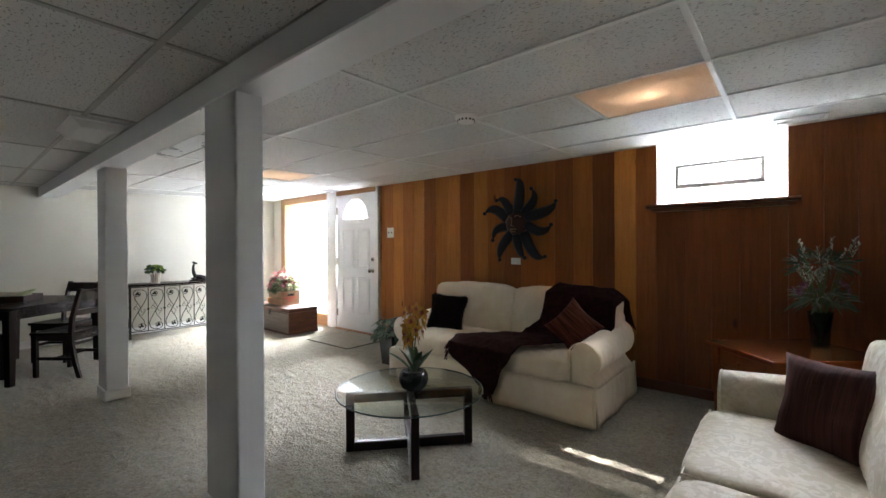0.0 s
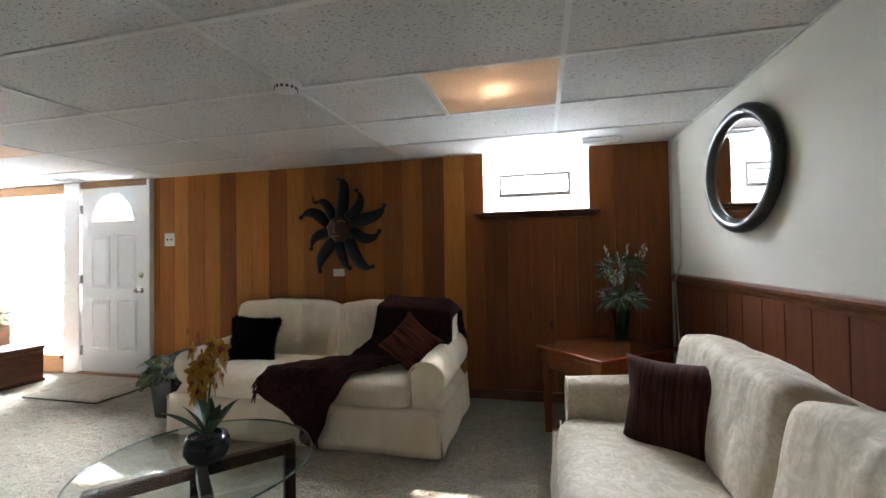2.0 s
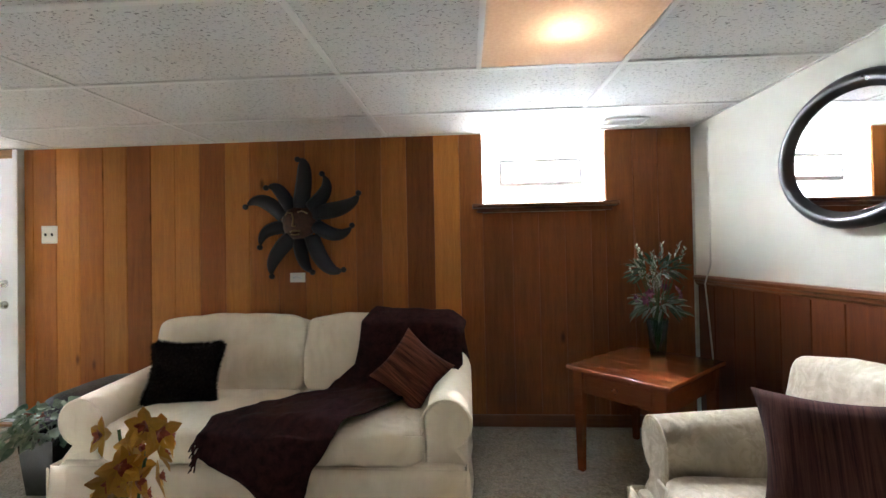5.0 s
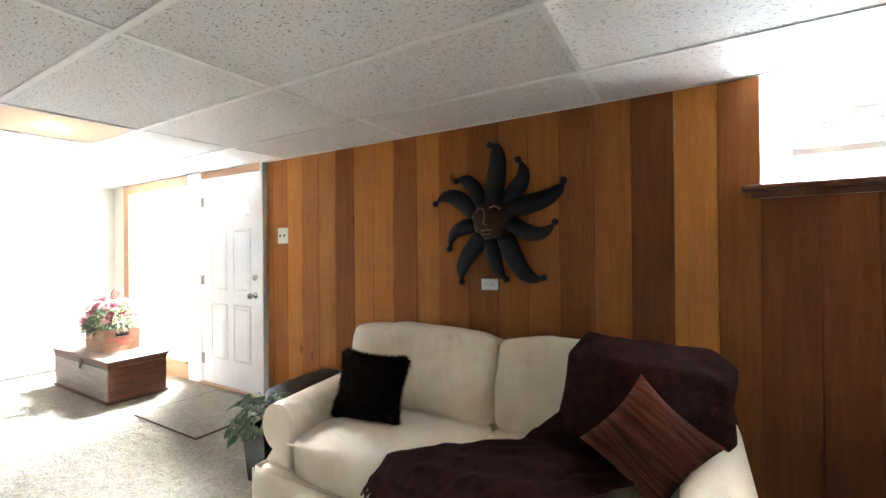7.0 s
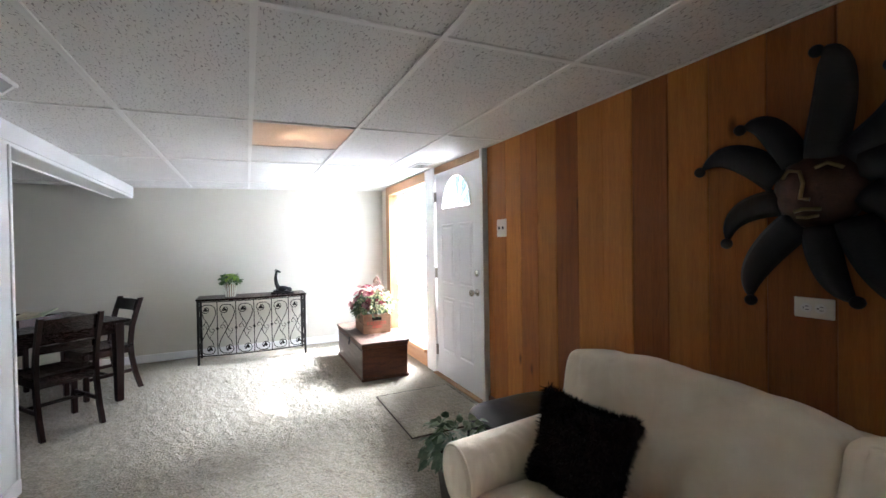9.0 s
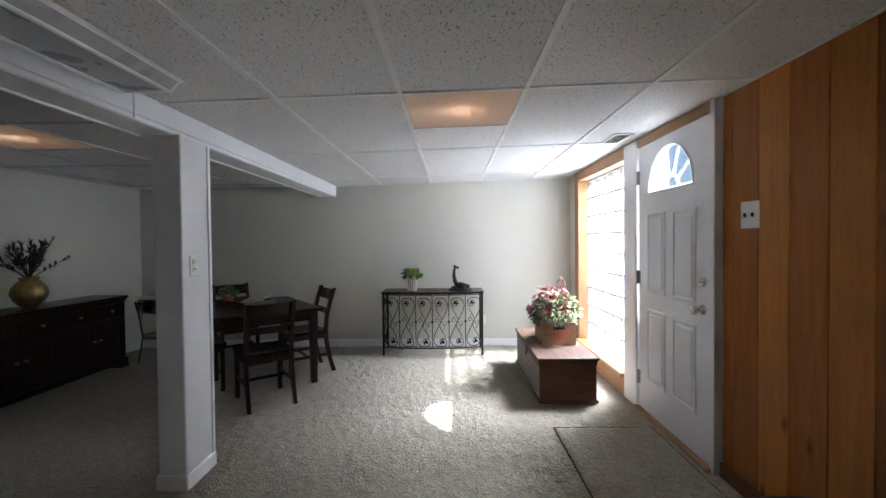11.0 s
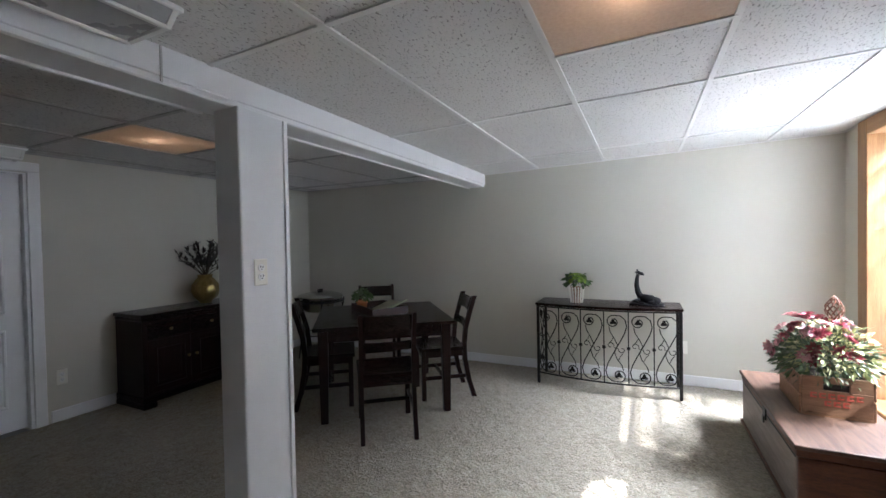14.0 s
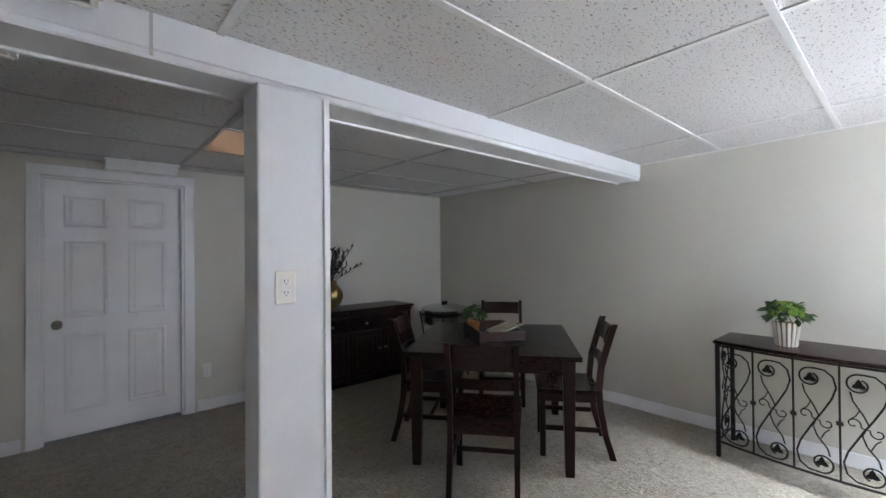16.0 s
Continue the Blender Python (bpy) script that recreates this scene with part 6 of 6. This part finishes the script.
def spiral(cx, cz, r0, r1, a0, a1, n=16):
    return [(cx + (r0 + (r1 - r0) * k / n) * math.cos(radians(a0 + (a1 - a0) * k / n)), cz + (r0 + (r1 - r0) * k / n) * math.sin(radians(a0 + (a1 - a0) * k / n))) for k in range(n + 1)]


def panel_scrolls(w):
    """One bay of the grille: two scrolled S bars, tendrils. Lists of (x, z) lines; x from -w/2 to w/2."""
    s = w / 0.19
    up = [(-0.0, 0.395), (-0.03, 0.45), (-0.065, 0.52), (-0.082, 0.58), (-0.07, 0.635), (-0.035, 0.665), (0.005, 0.668)] + spiral(0.022, 0.615, 0.052, 0.026, 80, -250, 18)
    dn = [(0.0, 0.395), (0.03, 0.335), (0.065, 0.265), (0.082, 0.205), (0.07, 0.15), (0.035, 0.122), (-0.005, 0.118)] + spiral(-0.022, 0.17, 0.052, 0.026, 260, -70, 18)
    x1 = [(0.055, 0.575), (0.045, 0.53), (0.01, 0.47), (-0.012, 0.42), (0.0, 0.395), (0.012, 0.36), (-0.005, 0.31), (-0.045, 0.255), (-0.055, 0.215)]
    t1 = [(0.004, 0.395)] + spiral(0.045, 0.415, 0.030, 0.010, 200, -130, 12)
    t2 = [(-0.004, 0.395)] + spiral(-0.045, 0.385, 0.030, 0.010, 380, 60, 12)
    t3 = [(0.02, 0.49), (0.035, 0.455), (0.055, 0.435)]
    t4 = [(-0.02, 0.30), (-0.035, 0.335), (-0.055, 0.355)]
    return [[(x * s, z) for x, z in l] for l in (up, dn, x1, t1, t2, t3, t4)]


def bay(xc, w, place):
    bm = bmesh.new()
    for ln, rr in zip(panel_scrolls(w), (0.0048, 0.0048, 0.0042, 0.0035, 0.0035, 0.003, 0.003)):
        add_tube(bm, [place(xc + x, z) for x, z in ln], rr, 5)
    part("scroll", bm, M["iron"], cn, smooth=True)
    for sx, z in ((0.022, 0.612), (-0.022, 0.172)):
        bm = bmesh.new()
        c = Vector(place(xc + sx, z))
        for a, ln in ((90, 0.036), (205, 0.034), (335, 0.034), (270, 0.016)):
            a = radians(a)
            q = Vector(place(xc + sx + 0.034 * math.cos(a), z + 0.034 * math.sin(a)))
            add_leaf(bm, c - (q - c) * 0.15, q - c, (0.1, 1, 0.1), ln, 0.026, 0.0, 4)
        bmesh.ops.solidify(bm, geom=bm.faces[:], thickness=0.003)
        part("iron_leaf", bm, M["iron"], cn)


NB = 6
bw = (2 * L2 - 0.05) / NB
for k in range(NB):
    bay(-L2 + 0.025 + bw * (k + 0.5), bw, lambda x, z: (x, front_y(x), z))
    if k:
        x = -L2 + 0.025 + bw * k
        bar = part("bar", box(x - 0.0045, x + 0.0045, front_y(x) - 0.0045, front_y(x) + 0.0045, 0.10, CH - 0.034), M["iron"], cn)
        bm = bmesh.new()
        bmesh.ops.create_icosphere(bm, subdivisions=1, radius=0.017)
        bmesh.ops.translate(bm, verts=bm.verts, vec=(x, front_y(x), 0.40))
        part("knuckle", bm, M["iron"], bar)
for sx in (-1, 1):
    bay(0.0, 0.20, lambda x, z, sx=sx: (sx * (L2 - 0.02), 0.20 + x, z))

# plant and giraffe on the console
cp = thing("potted_flowers", "lime artificial flowers in a slatted white pot on the console", "plant", pose(-5.34, -1.475, CH + 0.001))
pot = part("pot", lathe([(0.0, 0.0), (0.048, 0.0), (0.064, 0.135), (0.058, 0.136), (0.056, 0.12), (0.0, 0.12)], 20, cap=False), M["crate"], cp, "slatted pale wood pot")
for k in range(16):
    a = 2 * math.pi * k / 16
    bm = bmesh.new()
    lo = [bm.verts.new((0.049 + b, s, 0.0)) for b, s in ((0, -0.006), (0.005, -0.006), (0.005, 0.006), (0, 0.006))]
    hi = [bm.verts.new((0.066 + b, s * 1.2, 0.142)) for b, s in ((0, -0.006), (0.005, -0.006), (0.005, 0.006), (0, 0.006))]
    for j in range(4):
        bm.faces.new((lo[j], lo[(j + 1) % 4], hi[(j + 1) % 4], hi[j]))
    bm.faces.new(list(reversed(lo)))
    bm.faces.new(hi)
    rot(bm, math.degrees(a), "Z")
    part("slat", bm, M["plate"], pot)
part("leaf", leaf_mass(130, (0, 0, 0.18), (0.10, 0.10, 0.07), 0.05, 0.035, 41, -0.4, 0.9), M["leaf"], cp, "green leaves")
bm, r = bmesh.new(), random.Random(42)
for k in range(26):
    d_ = rand_dir(r, 0.1, 1.0)
    add_bloom(bm, Vector((d_.x * 0.09, d_.y * 0.09, 0.185 + d_.z * 0.065)), d_, 0.030, 7, r, 0.5, 2)
part("blossom", bm, M["leaf_lime"], cp, "lime green blossoms")

gf = bmesh.new()
# resting giraffe figurine, one plain shape
def blob(bm, c, rx, ry, rz, rotz=0.0, roty=0.0):
    q = bmesh.ops.create_icosphere(bm, subdivisions=3, radius=1)
    bmesh.ops.transform(bm, matrix=pose(*c, 0, roty, rotz) @ Matrix.Diagonal((rx, ry, rz, 1)), verts=q["verts"])
blob(gf, (0.01, 0.0, 0.058), 0.082, 0.040, 0.042, 0, 10)
blob(gf, (0.075, 0.0, 0.045), 0.042, 0.042, 0.034)
add_tube(gf, [(-0.045, 0.0, 0.065), (-0.075, 0.0, 0.115), (-0.086, 0.0, 0.18), (-0.083, 0.0, 0.24), (-0.072, 0.0, 0.285)], 0.031, 10, r_end=0.014)
blob(gf, (-0.052, 0.0, 0.292), 0.036, 0.015, 0.015, 0, 24)
for s in (-1, 1):
    add_tube(gf, [(-0.075, s * 0.008, 0.298), (-0.082, s * 0.011, 0.328)], 0.004, 5)
    blob(gf, (-0.086, s * 0.020, 0.298), 0.015, 0.005, 0.007, 0, 20)
    add_tube(gf, [(0.07, s * 0.040, 0.045), (0.02, s * 0.058, 0.030), (0.06, s * 0.062, 0.026), (0.10, s * 0.058, 0.024)], 0.012, 8, r_end=0.008)
    add_tube(gf, [(-0.05, s * 0.030, 0.055), (-0.11, s * 0.042, 0.036), (-0.06, s * 0.052, 0.026), (-0.01, s * 0.052, 0.024)], 0.012, 8, r_end=0.008)
add_box(gf, -0.135, 0.135, -0.075, 0.075, 0.0, 0.018, 0.004)
for v in gf.verts:
    v.co += 0.0025 * noise.noise(v.co * 60) * Vector((1, 1, 1))
tagged(part("giraffe_figurine", gf, M["bronze"], smooth=True, m=pose(-5.34, -0.905, CH + 0.001, 0, 0, 78) @ Matrix.Scale(0.92, 4)), "dark bronze resting giraffe figurine on the console", "figurine")

# ---- chest under the block window ----
cst = thing("wooden_chest", "low worn wooden trunk with a hinged lid below the window", "chest", pose(-4.33, -0.08, 0))
part("front_board", box(-0.60, 0.505, -0.235, -0.215, 0.025, 0.305, 0.003), M["chest_front"], cst, "pale worn front board")
part("back_board", box(-0.60, 0.505, 0.205, 0.225, 0.025, 0.305, 0.003), M["chest_front"], cst)
part("end_board", box(0.507, 0.525, -0.232, 0.222, 0.025, 0.305, 0.003), M["chest_end"], cst, "red brown figured end board")
part("end_board", box(-0.62, -0.602, -0.232, 0.222, 0.025, 0.305, 0.003), M["chest_end"], cst, "red brown figured end board")
part("plinth", box(-0.63, 0.535, -0.245, 0.235, 0.0, 0.028, 0.005), M["chest_end"], cst)
lid = part("lid", box(-0.635, 0.545, -0.250, 0.240, 0.345, 0.368, 0.006, 2), M["chest_top"], cst, "worn flat wooden lid")
part("lid_skirt", box(-0.622, 0.528, -0.238, 0.228, 0.309, 0.344, 0.003), M["chest_end"], lid)
bm = box(-0.03, 0.03, -0.246, -0.239, 0.27, 0.338, 0.003)
add_box(bm, -0.018, 0.018, -0.252, -0.245, 0.25, 0.292, 0.004)
part("hasp", bm, M["iron"], cst, "dark iron hasp")
part("band", box(-0.60, 0.505, -0.2385, -0.2355, 0.296, 0.304, 0.001), M["iron"], cst)

# crate of flowers
CRZ = 0.369
crt = thing("wooden_crate", "old wooden soda crate with faded red lettering on the chest", "crate", pose(-4.40, -0.045, CRZ, 0, 0, -2))
CWX, CWY, CWH = 0.40, 0.28, 0.205
for zz in range(2):
    z0 = zz * CWH / 2 + 0.002
    part("side_slat", box(-CWX / 2, CWX / 2, -CWY / 2 - 0.010, -CWY / 2, z0, z0 + CWH / 2 - 0.006, 0.003), M["crate"], crt)
    part("side_slat", box(-CWX / 2, CWX / 2, CWY / 2, CWY / 2 + 0.010, z0, z0 + CWH / 2 - 0.006, 0.003), M["crate"], crt)
part("base", box(-CWX / 2, CWX / 2, -CWY / 2, CWY / 2, 0.0, 0.012), M["crate"], crt)
for sx in (-1, 1):
    bm = bmesh.new()
    xa, xb = (CWX / 2 - 0.016, CWX / 2) if sx > 0 else (-CWX / 2, -CWX / 2 + 0.016)
    add_box(bm, xa, xb, -CWY / 2 + 0.001, CWY / 2 - 0.001, 0.013, 0.135, 0.002)
    add_box(bm, xa, xb, -CWY / 2 + 0.001, -0.052, 0.135, CWH, 0.002)
    add_box(bm, xa, xb, 0.052, CWY / 2 - 0.001, 0.135, CWH, 0.002)
    add_box(bm, xa, xb, -0.052, 0.052, 0.172, CWH, 0.002)
    part("end_panel", bm, M["crate"], crt, "crate end with a hand hole")
xf = CWX / 2 + 0.001
for y0, y1, z0, z1 in [(-0.105 + 0.036 * k, -0.105 + 0.036 * k + 0.026, 0.096, 0.122) for k in range(6)] + [(-0.048 + 0.036 * k, -0.048 + 0.036 * k + 0.026, 0.058, 0.084) for k in range(3)]:
    bm = box(xf - 0.0005, xf + 0.001, y0, y1, z0, z0 + 0.007)
    add_box(bm, xf - 0.0005, xf + 0.001, y0, y1, z1 - 0.007, z1)
    add_box(bm, xf - 0.0005, xf + 0.001, y0, y0 + 0.008, z0 + 0.007, z1 - 0.007)
    part("stencil_bar", bm, M["red_paint"], crt)
fl = thing("flower_arrangement", "artificial crimson, pink and cream flowers filling the crate", "flowers", pose(-4.40, -0.05, CRZ + 0.10))
part("foam", box(-0.16, 0.16, -0.11, 0.11, -0.05, 0.06, 0.02), M["soil"], fl)
part("leaf", leaf_mass(950, (0, 0, 0.15), (0.25, 0.22, 0.19), 0.045, 0.016, 51, -0.4, 1.0), M["leaf_grey"], fl, "grey green leaves")
tagged(part("dark_leaf", leaf_mass(420, (0, 0, 0.13), (0.22, 0.19, 0.17), 0.045, 0.016, 52, -0.5, 0.9), M["leaf"], fl, "dark green leaves"), kind="stuff")
tagged(part("cream_bloom", leaf_mass(620, (0.05, 0.03, 0.18), (0.23, 0.20, 0.20), 0.034, 0.018, 53, -0.3, 1.0), M["leaf_cream"], fl, "cream and lime florets"), kind="stuff")
bm, bm2, r = bmesh.new(), bmesh.new(), random.Random(54)
for k in range(44):
    d_ = rand_dir(r, 0.0, 1.0)
    k_ = r.uniform(0.8, 1.12)
    c = Vector((d_.x * 0.21 * k_ - 0.01, d_.y * 0.19 * k_ - 0.02, 0.17 + d_.z * 0.22 * k_))
    add_bloom(bm if k % 3 else bm2, c, d_ + 0.4 * rand_dir(r, -0.3, 1.0), 0.047, 10, r, 0.45, 3, 0.42)
tagged(part("crimson_bloom", bm, M["bloom_red"], fl, "crimson flower heads"), kind="stuff")
tagged(part("pink_bloom", bm2, M["bloom_pink"], fl, "pink flower heads"), kind="stuff")
bm = bmesh.new()
for k in range(46):
    a = r.uniform(0, 2 * math.pi)
    add_leaf(bm, (r.uniform(-0.08, 0.08), r.uniform(-0.06, 0.06), 0.14), (0.55 * math.cos(a), 0.55 * math.sin(a), 1.0), (0, 0, 1), r.uniform(0.26, 0.42), 0.006, 0.3, 6)
part("grass_blade", bm, M["leaf_grey"], fl, "thin arching grass blades")

op = thing("orange_pot", "small empty orange glazed pot on the chest", "pot", pose(-4.70, -0.12, 0.369) @ Matrix.Scale(0.75, 4))
part("body", lathe([(0.0, 0.0), (0.04, 0.0), (0.055, 0.11), (0.05, 0.112), (0.045, 0.02), (0.0, 0.018)], 20, cap=False), plain("orange glazed pot", (0.62, 0.25, 0.03), 0.35, vary=0.12), op, "", True)
dec = thing("wicker_finial", "woven brown wicker bud on a stem behind the crate", "decoration", pose(-4.68, 0.05, 0.369) @ Matrix.Diagonal((0.8, 0.8, 1.12, 1)))
part("foot", lathe([(0.0, 0.0), (0.04, 0.0), (0.04, 0.01), (0.008, 0.02), (0.0, 0.02)], 16, cap=False), M["twig"], dec)
part("stem", tube([(0, 0, 0.015), (0.01, 0.02, 0.28), (0.02, 0.04, 0.38)], 0.006, 6), M["twig"], dec)
bm = bmesh.new()
for k in range(9):
    a = 2 * math.pi * k / 9
    add_tube(bm, [(0.02 + 0.055 * math.sin(math.pi * t) * math.cos(a + 2.5 * t), 0.045 + 0.055 * math.sin(math.pi * t) * math.sin(a + 2.5 * t), 0.37 + 0.14 * t) for t in (0, 0.15, 0.3, 0.45, 0.6, 0.75, 0.9, 1.0)], 0.005, 5)
part("bud", bm, M["chest_end"], dec, "woven wicker bud", True)

# ---- planks, last ----
PLANKS = [-2.775, -2.70, -2.515, -2.33, -2.14, -1.955, -1.765, -1.577, -1.387, -1.19, -1.005, -0.79, -0.586, -0.397, -0.21, -0.02, 0.164, 0.362, 0.546, 0.71, 0.919, 1.104, 1.287, 1.468, 1.57, 1.76, 1.93, 2.158]
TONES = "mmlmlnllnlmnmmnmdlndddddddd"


def plank(x0, x1, z0, z1):
    """A tongued plank with eased edges; its joint with the next is a shallow groove."""
    w, h = x1 - x0 - 0.0004, z1 - z0
    o = [(0, 0), (w, 0), (w, 0.0095), (w - 0.004, 0.014), (0.004, 0.014), (0, 0.0095)]
    bm = bmesh.new()
    a = [bm.verts.new((u, -v, 0)) for u, v in o]
    b = [bm.verts.new((u, -v, h)) for u, v in o]
    for i in range(6):
        bm.faces.new((a[i], a[(i + 1) % 6], b[(i + 1) % 6], b[i]))
    bm.faces.new(list(reversed(a)))
    bm.faces.new(b)
    bmesh.ops.recalc_face_normals(bm, faces=bm.faces)
    return bm


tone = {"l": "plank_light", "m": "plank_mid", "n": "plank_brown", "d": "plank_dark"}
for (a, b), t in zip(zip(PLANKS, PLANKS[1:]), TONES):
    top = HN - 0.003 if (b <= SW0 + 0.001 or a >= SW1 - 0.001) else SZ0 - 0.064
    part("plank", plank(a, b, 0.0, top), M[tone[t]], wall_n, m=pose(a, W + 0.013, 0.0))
y = W - 0.03
k = 0
while y > YS + 0.05:
    w = 0.185 + 0.012 * math.sin(k * 2.3)
    y2 = max(y - w, YS + 0.02)
    ob = part("plank", plank(0, y - y2, 0.0, 0.998), M["wain"], wall_e, m=pose(XE + 0.013 - 0.014, y, 0.0, 0, 0, -90))
    y, k = y2, k + 1
